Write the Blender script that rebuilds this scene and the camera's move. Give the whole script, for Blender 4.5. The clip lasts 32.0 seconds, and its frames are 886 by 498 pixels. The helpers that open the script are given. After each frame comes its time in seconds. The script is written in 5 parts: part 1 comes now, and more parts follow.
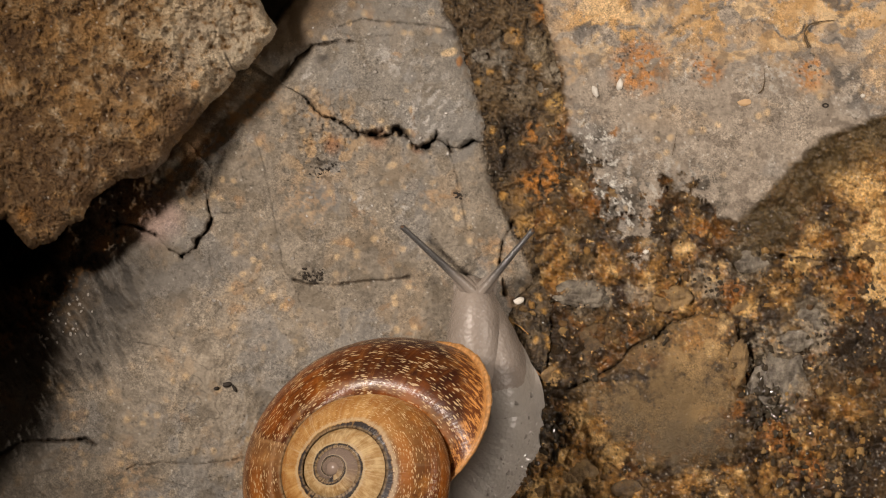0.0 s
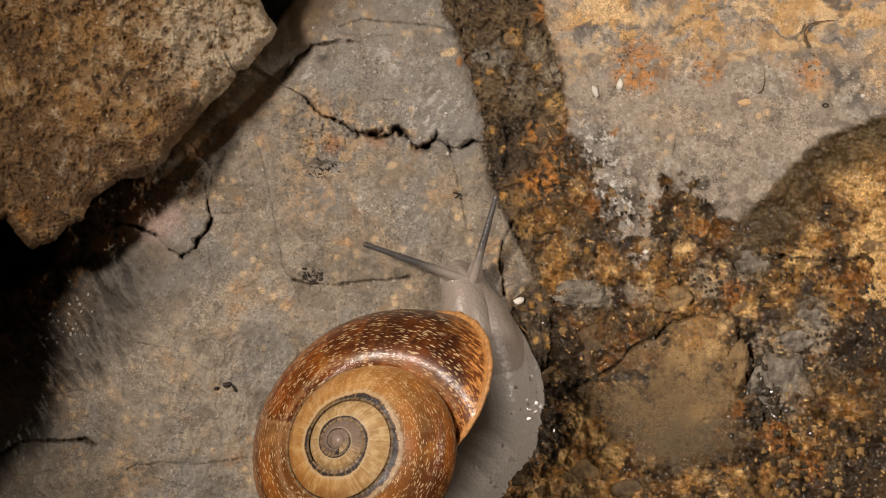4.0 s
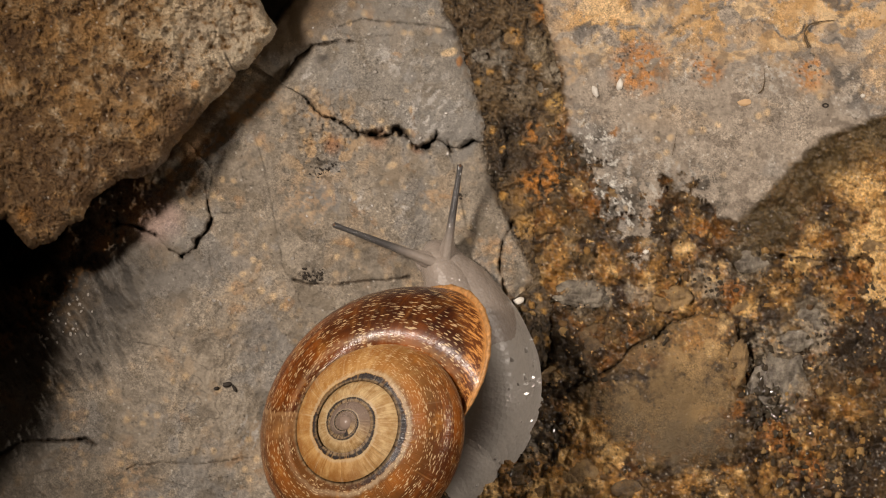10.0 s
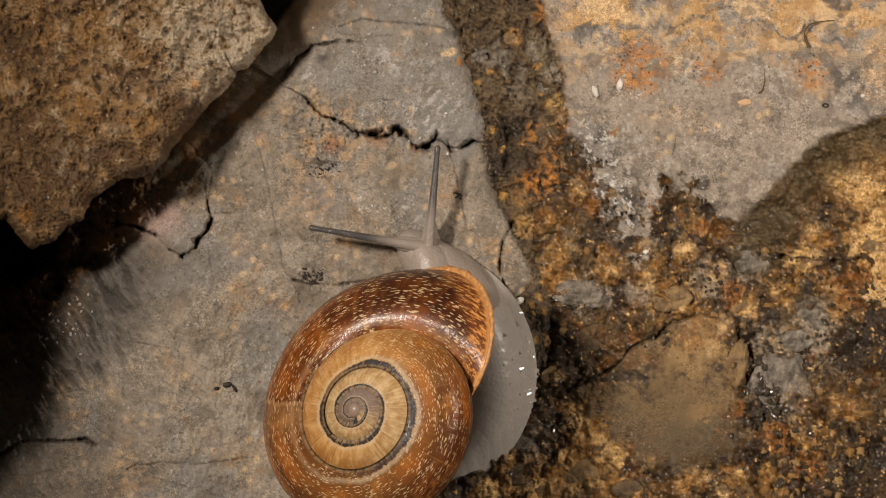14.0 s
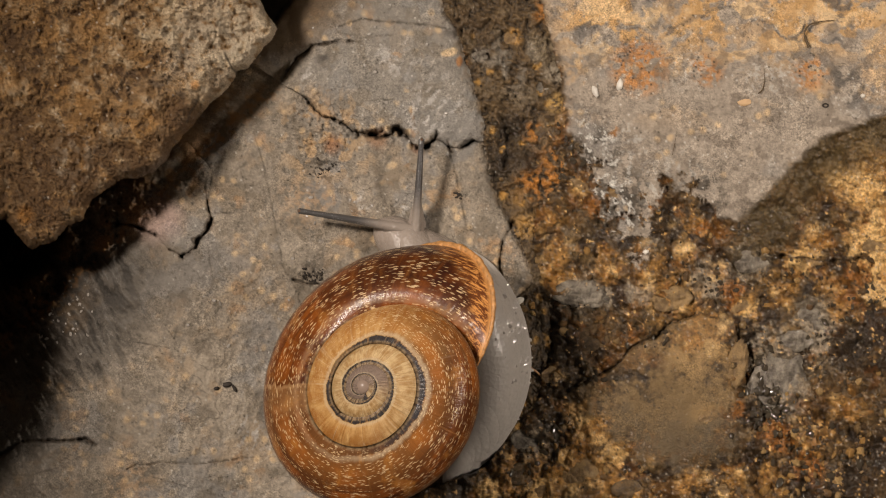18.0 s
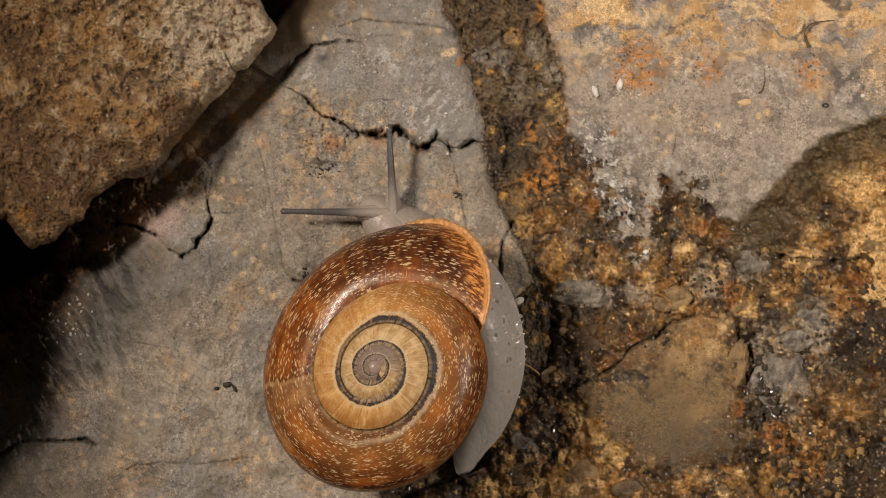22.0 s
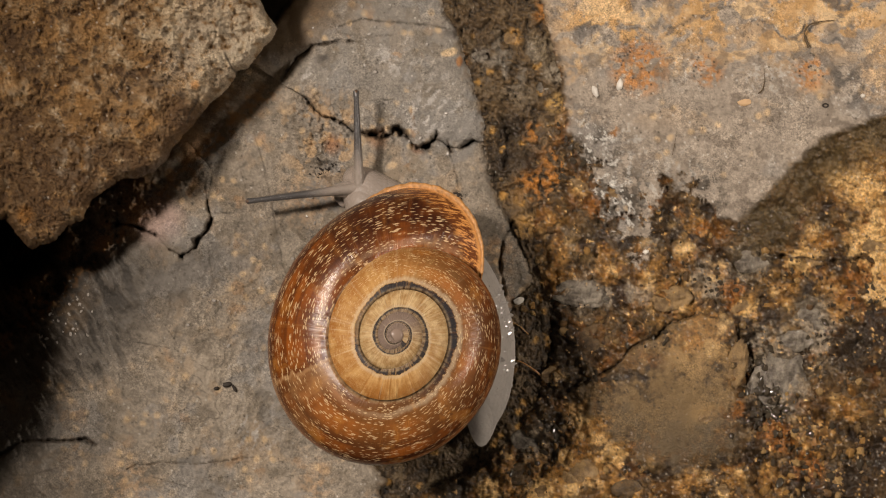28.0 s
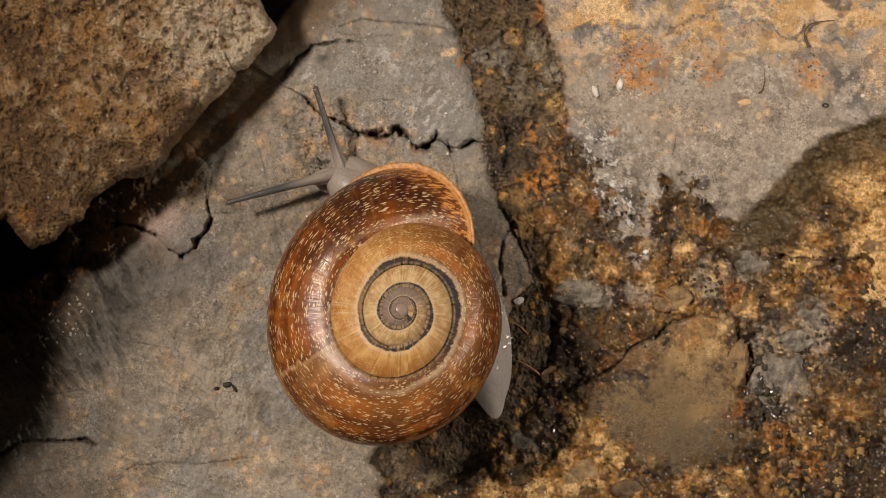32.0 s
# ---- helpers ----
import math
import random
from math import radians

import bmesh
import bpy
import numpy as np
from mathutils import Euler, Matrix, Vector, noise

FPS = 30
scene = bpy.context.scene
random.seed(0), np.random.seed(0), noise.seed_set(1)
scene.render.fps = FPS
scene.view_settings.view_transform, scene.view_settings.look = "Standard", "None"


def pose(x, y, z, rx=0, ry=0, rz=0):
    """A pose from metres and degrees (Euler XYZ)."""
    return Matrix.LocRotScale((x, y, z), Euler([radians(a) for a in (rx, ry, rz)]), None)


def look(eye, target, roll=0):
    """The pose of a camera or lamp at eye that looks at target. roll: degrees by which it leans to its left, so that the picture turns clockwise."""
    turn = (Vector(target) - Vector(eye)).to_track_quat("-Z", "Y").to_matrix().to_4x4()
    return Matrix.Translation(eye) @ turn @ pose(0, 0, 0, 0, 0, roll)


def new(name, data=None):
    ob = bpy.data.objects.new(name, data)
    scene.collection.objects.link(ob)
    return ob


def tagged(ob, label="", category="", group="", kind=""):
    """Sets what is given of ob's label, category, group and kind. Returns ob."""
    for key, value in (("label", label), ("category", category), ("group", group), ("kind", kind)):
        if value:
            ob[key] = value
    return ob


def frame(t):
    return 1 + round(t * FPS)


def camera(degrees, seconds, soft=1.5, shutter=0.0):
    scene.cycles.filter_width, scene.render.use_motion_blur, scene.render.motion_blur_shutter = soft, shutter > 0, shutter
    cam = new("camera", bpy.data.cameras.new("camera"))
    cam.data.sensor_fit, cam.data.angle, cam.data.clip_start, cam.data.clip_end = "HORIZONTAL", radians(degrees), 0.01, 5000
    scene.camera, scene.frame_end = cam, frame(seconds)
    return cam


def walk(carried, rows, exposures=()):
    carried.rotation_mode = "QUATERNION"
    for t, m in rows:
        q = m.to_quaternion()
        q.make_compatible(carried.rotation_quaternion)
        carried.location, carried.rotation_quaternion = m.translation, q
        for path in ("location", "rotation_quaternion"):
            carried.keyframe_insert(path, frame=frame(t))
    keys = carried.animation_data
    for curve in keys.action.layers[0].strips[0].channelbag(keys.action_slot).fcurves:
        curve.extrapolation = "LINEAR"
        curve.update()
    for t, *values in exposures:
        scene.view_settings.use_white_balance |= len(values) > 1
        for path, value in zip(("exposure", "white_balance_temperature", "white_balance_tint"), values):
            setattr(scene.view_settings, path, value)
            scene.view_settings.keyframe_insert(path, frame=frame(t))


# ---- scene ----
cam = camera(18.0, 32.0, 1.1)
EYE = 0.396
walk(cam, [(0.0, pose(0, 0, EYE)), (32.0, pose(0, 0, EYE))])

# ---- light ----
world = bpy.data.worlds.new("world")
scene.world = world
world.use_nodes = True
world.node_tree.nodes["Background"].inputs["Color"].default_value = (1.0, 0.9, 0.78, 1)
world.node_tree.nodes["Background"].inputs["Strength"].default_value = 0.05


def beam(name, eye, target, watts, wide, size, tint):
    """A hooded photo lamp: its light fades towards the rim of a cone of that many degrees."""
    data = bpy.data.lights.new(name, "SPOT")
    data.spot_size, data.spot_blend, data.shadow_soft_size = radians(wide), 1.0, size
    data.energy, data.color = watts, tint
    ob = new(name, data)
    ob.matrix_world = look(eye, target)
    return ob


WARM = (1.0, 0.86, 0.748)
beam("key_lamp", (-0.270, 0.123, 0.44), (0.060, -0.026, 0.0), 12.2, 34, 0.034, WARM)
beam("side_lamp", (0.275, 0.03, 0.265), (0.040, 0.0, 0.0), 2.5, 50, 0.03, WARM)
scene.view_settings.exposure = 0.0

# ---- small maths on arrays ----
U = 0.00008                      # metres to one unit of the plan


def plan(px, py, z):
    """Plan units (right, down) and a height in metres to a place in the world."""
    k = U * (EYE - z) / EYE
    return (px - 784.0) * k, (441.0 - py) * k, z


def spot(px, py, z=0.0):
    return Vector(plan(px, py, z))


def hashed(ix, iy, seed):
    h = (ix * 374761393 + iy * 668265263 + seed * 974634777) & 0xFFFFFFFF
    h = ((h ^ (h >> 13)) * 1274126177) & 0xFFFFFFFF
    return ((h ^ (h >> 16)) & 0xFFFFFF) / float(0x1000000)


def perlin(x, y, seed):
    fx, fy = np.floor(x), np.floor(y)
    ix, iy = fx.astype(np.int64), fy.astype(np.int64)
    dx, dy = x - fx, y - fy
    ux, uy = dx * dx * dx * (dx * (dx * 6 - 15) + 10), dy * dy * dy * (dy * (dy * 6 - 15) + 10)

    def corner(i, j):
        a = hashed(ix + i, iy + j, seed) * 6.2831853
        return np.cos(a) * (dx - i) + np.sin(a) * (dy - j)

    top = corner(0, 0) * (1 - ux) + corner(1, 0) * ux
    low = corner(0, 1) * (1 - ux) + corner(1, 1) * ux
    return (top * (1 - uy) + low * uy) * 1.5


def fbm(x, y, size, octaves, seed, gain=0.5, ridged=False):
    total, amp, norm = 0.0, 1.0, 0.0
    for o in range(octaves):
        n = perlin(x / size * 2 ** o, y / size * 2 ** o, seed + 17 * o)
        total = total + amp * ((1 - 2 * np.abs(n)) if ridged else n)
        norm += amp
        amp *= gain
    return total / norm


def cells(x, y, size, seed):
    """Distance to the nearest scattered point, in units of size, and a random number of that point."""
    gx, gy = x / size, y / size
    ix, iy = np.floor(gx).astype(np.int64), np.floor(gy).astype(np.int64)
    best, tag = np.full(np.shape(x), 9.0), np.zeros(np.shape(x))
    for i in (-1, 0, 1):
        for j in (-1, 0, 1):
            cx, cy = ix + i, iy + j
            d = np.hypot(cx + hashed(cx, cy, seed) - gx, cy + hashed(cx, cy, seed + 5) - gy)
            near = d < best
            best = np.where(near, d, best)
            tag = np.where(near, hashed(cx, cy, seed + 9), tag)
    return best, tag


def step(a, b, x):
    t = np.clip((x - a) / (b - a), 0, 1)
    return t * t * (3 - 2 * t)


def away(x, y, line):
    """Distance to a broken line, and how far along it (0 to 1)."""
    best, along = np.full(np.shape(x), 1e9), np.zeros(np.shape(x))
    n = len(line) - 1
    for i in range(n):
        (ax, ay), (bx, by) = line[i], line[i + 1]
        ex, ey = bx - ax, by - ay
        t = np.clip(((x - ax) * ex + (y - ay) * ey) / (ex * ex + ey * ey), 0, 1)
        d = np.hypot(x - ax - t * ex, y - ay - t * ey)
        near = d < best
        best = np.where(near, d, best)
        along = np.where(near, (i + t) / n, along)
    return best, along


def inside(x, y, ring):
    """Signed distance to a closed outline: positive inside."""
    d, _ = away(x, y, list(ring) + [ring[0]])
    odd = np.zeros(np.shape(x), bool)
    for i in range(len(ring)):
        (ax, ay), (bx, by) = ring[i], ring[i - 1]
        if ay == by:
            continue
        odd ^= ((ay > y) != (by > y)) & (x < (bx - ax) * (y - ay) / (by - ay) + ax)
    return np.where(odd, d, -d)


def blob(x, y, cx, cy, r, soft=0.5):
    return 1 - step(r * (1 - soft), r * (1 + soft), np.hypot(x - cx, y - cy))


def tint(c, colour, amount):
    a = np.clip(amount, 0, 1)[..., None]
    return c * (1 - a) + np.array(colour) * a


# ---- materials ----
def material(name):
    m = bpy.data.materials.new(name)
    m.use_nodes = True
    return m, m.node_tree.nodes, m.node_tree.links, m.node_tree.nodes["Principled BSDF"]


def rock_material(name, grain, relief):
    """Stone whose stains and painted shade come from the colour stored with it and whose gloss comes from how wet it
    is.
    """
    m, nodes, links, bsdf = material(name)
    hue = nodes.new("ShaderNodeAttribute")
    hue.attribute_name = "colouring"
    wet = nodes.new("ShaderNodeAttribute")
    wet.attribute_name = "wet"
    where = nodes.new("ShaderNodeTexCoord")
    fine = nodes.new("ShaderNodeTexNoise")
    fine.inputs["Scale"].default_value, fine.inputs["Detail"].default_value = grain, 6
    fine.inputs["Roughness"].default_value = 0.7
    links.new(where.outputs["Object"], fine.inputs["Vector"])
    speck = nodes.new("ShaderNodeTexNoise")
    speck.inputs["Scale"].default_value, speck.inputs["Detail"].default_value = grain * 2.8, 3
    links.new(where.outputs["Object"], speck.inputs["Vector"])
    dots = nodes.new("ShaderNodeMapRange")
    dots.inputs["From Min"].default_value, dots.inputs["From Max"].default_value = 0.32, 0.68
    dots.inputs["To Min"].default_value, dots.inputs["To Max"].default_value = 0.62, 1.38
    links.new(speck.outputs["Fac"], dots.inputs["Value"])
    ramp = nodes.new("ShaderNodeMapRange")
    ramp.inputs["From Min"].default_value, ramp.inputs["From Max"].default_value = 0.3, 0.7
    ramp.inputs["To Min"].default_value, ramp.inputs["To Max"].default_value = 0.55, 1.45
    links.new(fine.outputs["Fac"], ramp.inputs["Value"])
    mul = nodes.new("ShaderNodeVectorMath")
    mul.operation = "SCALE"
    links.new(hue.outputs["Color"], mul.inputs[0])
    both = nodes.new("ShaderNodeMath")
    both.operation = "MULTIPLY"
    links.new(ramp.outputs["Result"], both.inputs[0])
    links.new(dots.outputs["Result"], both.inputs[1])
    area = nodes.new("ShaderNodeTexNoise")
    area.inputs["Scale"].default_value, area.inputs["Detail"].default_value = 140.0, 5
    area.inputs["Roughness"].default_value = 0.65
    links.new(where.outputs["Object"], area.inputs["Vector"])
    share = nodes.new("ShaderNodeMapRange")
    share.inputs["From Min"].default_value, share.inputs["From Max"].default_value = 0.40, 0.62
    share.inputs["To Min"].default_value, share.inputs["To Max"].default_value = 0.12, 1.0
    links.new(area.outputs["Fac"], share.inputs["Value"])
    less = nodes.new("ShaderNodeMath")
    less.operation = "SUBTRACT"
    links.new(both.outputs["Value"], less.inputs[0])
    less.inputs[1].default_value = 1.0
    back = nodes.new("ShaderNodeMath")
    back.operation = "MULTIPLY_ADD"
    links.new(less.outputs["Value"], back.inputs[0])
    links.new(share.outputs["Result"], back.inputs[1])
    back.inputs[2].default_value = 1.0
    links.new(back.outputs["Value"], mul.inputs["Scale"])
    links.new(mul.outputs["Vector"], bsdf.inputs["Base Color"])
    film = nodes.new("ShaderNodeTexNoise")
    film.inputs["Scale"].default_value, film.inputs["Detail"].default_value = 1900.0, 2
    links.new(where.outputs["Object"], film.inputs["Vector"])
    wave = nodes.new("ShaderNodeBump")
    wave.inputs["Strength"].default_value, wave.inputs["Distance"].default_value = 1.0, 0.00030
    links.new(film.outputs["Fac"], wave.inputs["Height"])
    links.new(wave.outputs["Normal"], bsdf.inputs["Coat Normal"])
    links.new(wet.outputs["Fac"], bsdf.inputs["Coat Weight"])
    bsdf.inputs["Coat Roughness"].default_value = 0.05
    bsdf.inputs["Coat IOR"].default_value = 1.33
    gloss = nodes.new("ShaderNodeMapRange")
    gloss.inputs["To Min"].default_value, gloss.inputs["To Max"].default_value = 0.72, 0.40
    links.new(wet.outputs["Fac"], gloss.inputs["Value"])
    links.new(gloss.outputs["Result"], bsdf.inputs["Roughness"])
    bsdf.inputs["Specular IOR Level"].default_value = 0.4
    add = nodes.new("ShaderNodeMath")
    add.operation = "ADD"
    links.new(fine.outputs["Fac"], add.inputs[0])
    links.new(speck.outputs["Fac"], add.inputs[1])
    bump = nodes.new("ShaderNodeBump")
    bump.inputs["Strength"].default_value, bump.inputs["Distance"].default_value = 0.9, relief
    links.new(add.outputs["Value"], bump.inputs["Height"])
    links.new(bump.outputs["Normal"], bsdf.inputs["Normal"])
    return m


def plain_material(name, colour, rough, grain=1500.0, vary=0.25, relief=0.0001, coat=0.0):
    m, nodes, links, bsdf = material(name)
    where = nodes.new("ShaderNodeTexCoord")
    fine = nodes.new("ShaderNodeTexNoise")
    fine.inputs["Scale"].default_value, fine.inputs["Detail"].default_value = grain, 5
    links.new(where.outputs["Object"], fine.inputs["Vector"])
    mix = nodes.new("ShaderNodeMix")
    mix.data_type = "RGBA"
    links.new(fine.outputs["Fac"], mix.inputs["Factor"])
    mix.inputs["A"].default_value = (*[c * (1 - vary) for c in colour], 1)
    mix.inputs["B"].default_value = (*[c * (1 + vary) for c in colour], 1)
    links.new(mix.outputs["Result"], bsdf.inputs["Base Color"])
    bsdf.inputs["Roughness"].default_value = rough
    bsdf.inputs["Coat Weight"].default_value = coat
    bsdf.inputs["Coat Roughness"].default_value = 0.12
    bump = nodes.new("ShaderNodeBump")
    bump.inputs["Strength"].default_value, bump.inputs["Distance"].default_value = 0.6, relief
    links.new(fine.outputs["Fac"], bump.inputs["Height"])
    links.new(bump.outputs["Normal"], bsdf.inputs["Normal"])
    return m


GREY_STONE = rock_material("grey_limestone", 1500.0, 0.00012)
BROWN_STONE = rock_material("brown_stone", 1300.0, 0.00038)
WET_STONE = rock_material("wet_conglomerate", 1500.0, 0.0002)
CLOTH = plain_material("black_cloth", (0.006, 0.006, 0.006), 0.95, 300.0)
CHIP = plain_material("pale_chip", (0.72, 0.68, 0.60), 0.5, 900.0)
TWIG = plain_material("dry_root", (0.10, 0.065, 0.03), 0.7, 2500.0)
DEBRIS = plain_material("dark_debris", (0.03, 0.022, 0.015), 0.7, 2500.0)


def flesh_material(name, colour, rough, grain):
    m, nodes, links, bsdf = material(name)
    where = nodes.new("ShaderNodeTexCoord")
    fine = nodes.new("ShaderNodeTexVoronoi")
    fine.inputs["Scale"].default_value = grain
    links.new(where.outputs["Object"], fine.inputs["Vector"])
    soft = nodes.new("ShaderNodeTexNoise")
    soft.inputs["Scale"].default_value, soft.inputs["Detail"].default_value = 260.0, 4
    links.new(where.outputs["Object"], soft.inputs["Vector"])
    mix = nodes.new("ShaderNodeMix")
    mix.data_type = "RGBA"
    links.new(soft.outputs["Fac"], mix.inputs["Factor"])
    mix.inputs["A"].default_value = (*[c * 0.75 for c in colour], 1)
    mix.inputs["B"].default_value = (*[c * 1.2 for c in colour], 1)
    # pale speckles, partly the skin's tiny glints put into its colour
    dots = nodes.new("ShaderNodeMapRange")
    dots.inputs["From Min"].default_value, dots.inputs["From Max"].default_value = 0.30, 0.16
    dots.inputs["To Max"].default_value = 0.35
    links.new(fine.outputs["Distance"], dots.inputs["Value"])
    pale = nodes.new("ShaderNodeMix")
    pale.data_type = "RGBA"
    links.new(dots.outputs["Result"], pale.inputs["Factor"])
    links.new(mix.outputs["Result"], pale.inputs["A"])
    pale.inputs["B"].default_value = (*[0.5 * c + 0.22 for c in colour], 1)
    links.new(pale.outputs["Result"], bsdf.inputs["Base Color"])
    bsdf.inputs["Roughness"].default_value = rough
    bump = nodes.new("ShaderNodeBump")
    bump.inputs["Strength"].default_value, bump.inputs["Distance"].default_value = 0.5, 0.00012
    links.new(fine.outputs["Distance"], bump.inputs["Height"])
    links.new(bump.outputs["Normal"], bsdf.inputs["Normal"])
    return m


FLESH = flesh_material("pale_wet_skin", (0.325, 0.274, 0.232), 0.42, 1700.0)
HORN = flesh_material("grey_tentacle_skin", (0.070, 0.066, 0.064), 0.36, 2600.0)
hn, hl = HORN.node_tree.nodes, HORN.node_tree.links
hpos = hn.new("ShaderNodeTexCoord")
hsep = hn.new("ShaderNodeSeparateXYZ")
hl.new(hpos.outputs["Object"], hsep.inputs["Vector"])
hrange = hn.new("ShaderNodeMapRange")
hrange.interpolation_type = "SMOOTHSTEP"
hrange.inputs["From Min"].default_value, hrange.inputs["From Max"].default_value = 0.0030, 0.0085
hl.new(hsep.outputs["X"], hrange.inputs["Value"])
hmix = hn.new("ShaderNodeMix")
hmix.data_type = "RGBA"
hl.new(hrange.outputs["Result"], hmix.inputs["Factor"])
hmix.inputs["A"].default_value = (0.30, 0.255, 0.215, 1)
hl.new(hn["Principled BSDF"].inputs["Base Color"].links[0].from_socket, hmix.inputs["B"])
hl.new(hmix.outputs["Result"], hn["Principled BSDF"].inputs["Base Color"])
SLIME = flesh_material("slimy_pale_skin", (0.455, 0.415, 0.368), 0.36, 1700.0)
sb = SLIME.node_tree.nodes["Principled BSDF"]
sb.inputs["Coat Weight"].default_value, sb.inputs["Coat Roughness"].default_value, sb.inputs["Coat IOR"].default_value = 0.9, 0.06, 1.4
sfilm = SLIME.node_tree.nodes.new("ShaderNodeTexNoise")
sfilm.inputs["Scale"].default_value, sfilm.inputs["Detail"].default_value = 800.0, 3
splace = SLIME.node_tree.nodes.new("ShaderNodeTexCoord")
SLIME.node_tree.links.new(splace.outputs["Object"], sfilm.inputs["Vector"])
swave = SLIME.node_tree.nodes.new("ShaderNodeBump")
swave.inputs["Strength"].default_value, swave.inputs["Distance"].default_value = 1.0, 0.0009
SLIME.node_tree.links.new(sfilm.outputs["Fac"], swave.inputs["Height"])
SLIME.node_tree.links.new(swave.outputs["Normal"], sb.inputs["Coat Normal"])
for skin, weight in ((FLESH, 0.8), (HORN, 0.7)):
    tree = skin.node_tree
    wet_skin = tree.nodes["Principled BSDF"]
    wet_skin.inputs["Coat Weight"].default_value, wet_skin.inputs["Coat Roughness"].default_value = weight, 0.09
    knobs = tree.nodes.new("ShaderNodeTexNoise")
    knobs.inputs["Scale"].default_value, knobs.inputs["Detail"].default_value = 2400.0, 1
    kpos = tree.nodes.new("ShaderNodeTexCoord")
    tree.links.new(kpos.outputs["Object"], knobs.inputs["Vector"])
    kbump = tree.nodes.new("ShaderNodeBump")
    kbump.inputs["Strength"].default_value, kbump.inputs["Distance"].default_value = 1.0, 0.00034
    tree.links.new(knobs.outputs["Fac"], kbump.inputs["Height"])
    tree.links.new(kbump.outputs["Normal"], wet_skin.inputs["Coat Normal"])
EYE_SKIN = flesh_material("dark_eye_spot", (0.12, 0.07, 0.04), 0.3, 2600.0)


def shell_material():
    """Brown shell: u runs along the whorls in turns, v across them from suture to base."""
    m, nodes, links, bsdf = material("shell_brown")

    def math_node(op, a, b=None):
        n = nodes.new("ShaderNodeMath")
        n.operation = op
        for i, v in enumerate((a, b)):
            if isinstance(v, (int, float)):
                n.inputs[i].default_value = v
            elif v is not None:
                links.new(v, n.inputs[i])
        return n.outputs["Value"]

    def ranged(v, a, b, c=0.0, d=1.0, smooth=True):
        n = nodes.new("ShaderNodeMapRange")
        n.interpolation_type = "SMOOTHSTEP" if smooth else "LINEAR"
        links.new(v, n.inputs["Value"])
        for k, x in zip(("From Min", "From Max", "To Min", "To Max"), (a, b, c, d)):
            n.inputs[k].default_value = x
        return n.outputs["Result"]

    def mixed(fac, a, b):
        n = nodes.new("ShaderNodeMix")
        n.data_type = "RGBA"
        links.new(fac, n.inputs["Factor"])
        for k, v in (("A", a), ("B", b)):
            if isinstance(v, tuple):
                n.inputs[k].default_value = (*v, 1)
            else:
                links.new(v, n.inputs[k])
        return n.outputs["Result"]

    def noisy(vec, detail, rough=0.55):
        n = nodes.new("ShaderNodeTexNoise")
        n.inputs["Scale"].default_value, n.inputs["Detail"].default_value = 1.0, detail
        n.inputs["Roughness"].default_value = rough
        links.new(vec, n.inputs["Vector"])
        return n.outputs["Fac"]

    uv = nodes.new("ShaderNodeUVMap")
    uv.uv_map = "along"
    sep = nodes.new("ShaderNodeSeparateXYZ")
    links.new(uv.outputs["UV"], sep.inputs["Vector"])
    turn, across = sep.outputs["X"], sep.outputs["Y"]

    def scaled(u, v):
        n = nodes.new("ShaderNodeCombineXYZ")
        links.new(math_node("MULTIPLY", turn, u), n.inputs["X"])
        links.new(math_node("MULTIPLY", across, v), n.inputs["Y"])
        return n.outputs["Vector"]

    growth = noisy(scaled(85.0, 1.0), 6, 0.7)
    broad = noisy(scaled(10.0, 2.0), 4)
    bands = noisy(scaled(1.1, 15.0), 3)
    uneven = math_node("ADD", math_node("MULTIPLY", growth, 0.45), math_node("MULTIPLY", noisy(scaled(26.0, 9.0), 5, 0.65), 0.55))
    # body whorl
    body = mixed(ranged(bands, 0.40, 0.60), (0.29, 0.082, 0.011), (0.066, 0.016, 0.005))
    blotch = noisy(scaled(19.0, 7.0), 5, 0.65)
    body = mixed(math_node("MULTIPLY", ranged(broad, 0.42, 0.60), 0.8), body, (0.075, 0.022, 0.006))
    body = mixed(math_node("MULTIPLY", ranged(blotch, 0.53, 0.68), 0.55), body, (0.46, 0.19, 0.036))
    body = mixed(math_node("MULTIPLY", ranged(growth, 0.54, 0.72), 0.5), body, (0.33, 0.145, 0.04))
    dark = math_node("MULTIPLY", ranged(turn, -0.42, -0.18), ranged(across, 0.03, 0.12))
    dark = math_node("MULTIPLY", dark, ranged(uneven, 0.62, 0.40, 0.15, 0.97))
    body = mixed(dark, body, (0.034, 0.010, 0.005))
    low = math_node("MULTIPLY", ranged(turn, -0.42, -0.62), ranged(across, 0.26, 0.06))
    body = mixed(math_node("MULTIPLY", low, 0.25), body, (0.42, 0.20, 0.055))
    # golden upper whorls
    gold = mixed(ranged(uneven, 0.40, 0.60), (0.60, 0.36, 0.135), (0.40, 0.195, 0.054))
    gold = mixed(math_node("MULTIPLY", ranged(across, 0.04, 0.20), ranged(blotch, 0.36, 0.60)), gold, (0.36, 0.145, 0.032))
    c = mixed(ranged(turn, -1.28, -0.96), gold, body)
    # dashes in rows along the whorl
    for many, gate in ((1.0, 0.42), (1.4, 0.41)):
        cell = nodes.new("ShaderNodeTexVoronoi")
        cell.inputs["Scale"].default_value, cell.inputs["Randomness"].default_value = 1.0, 1.0
        links.new(scaled(62.0 * many, 125.0 * many), cell.inputs["Vector"])
        dash = ranged(cell.outputs["Distance"], 0.33, 0.20)
        dash = math_node("MULTIPLY", dash, ranged(noisy(scaled(24.0 * many, 26.0), 3), gate, gate + 0.12))
        dash = math_node("MULTIPLY", dash, ranged(turn, -1.75, -1.2))
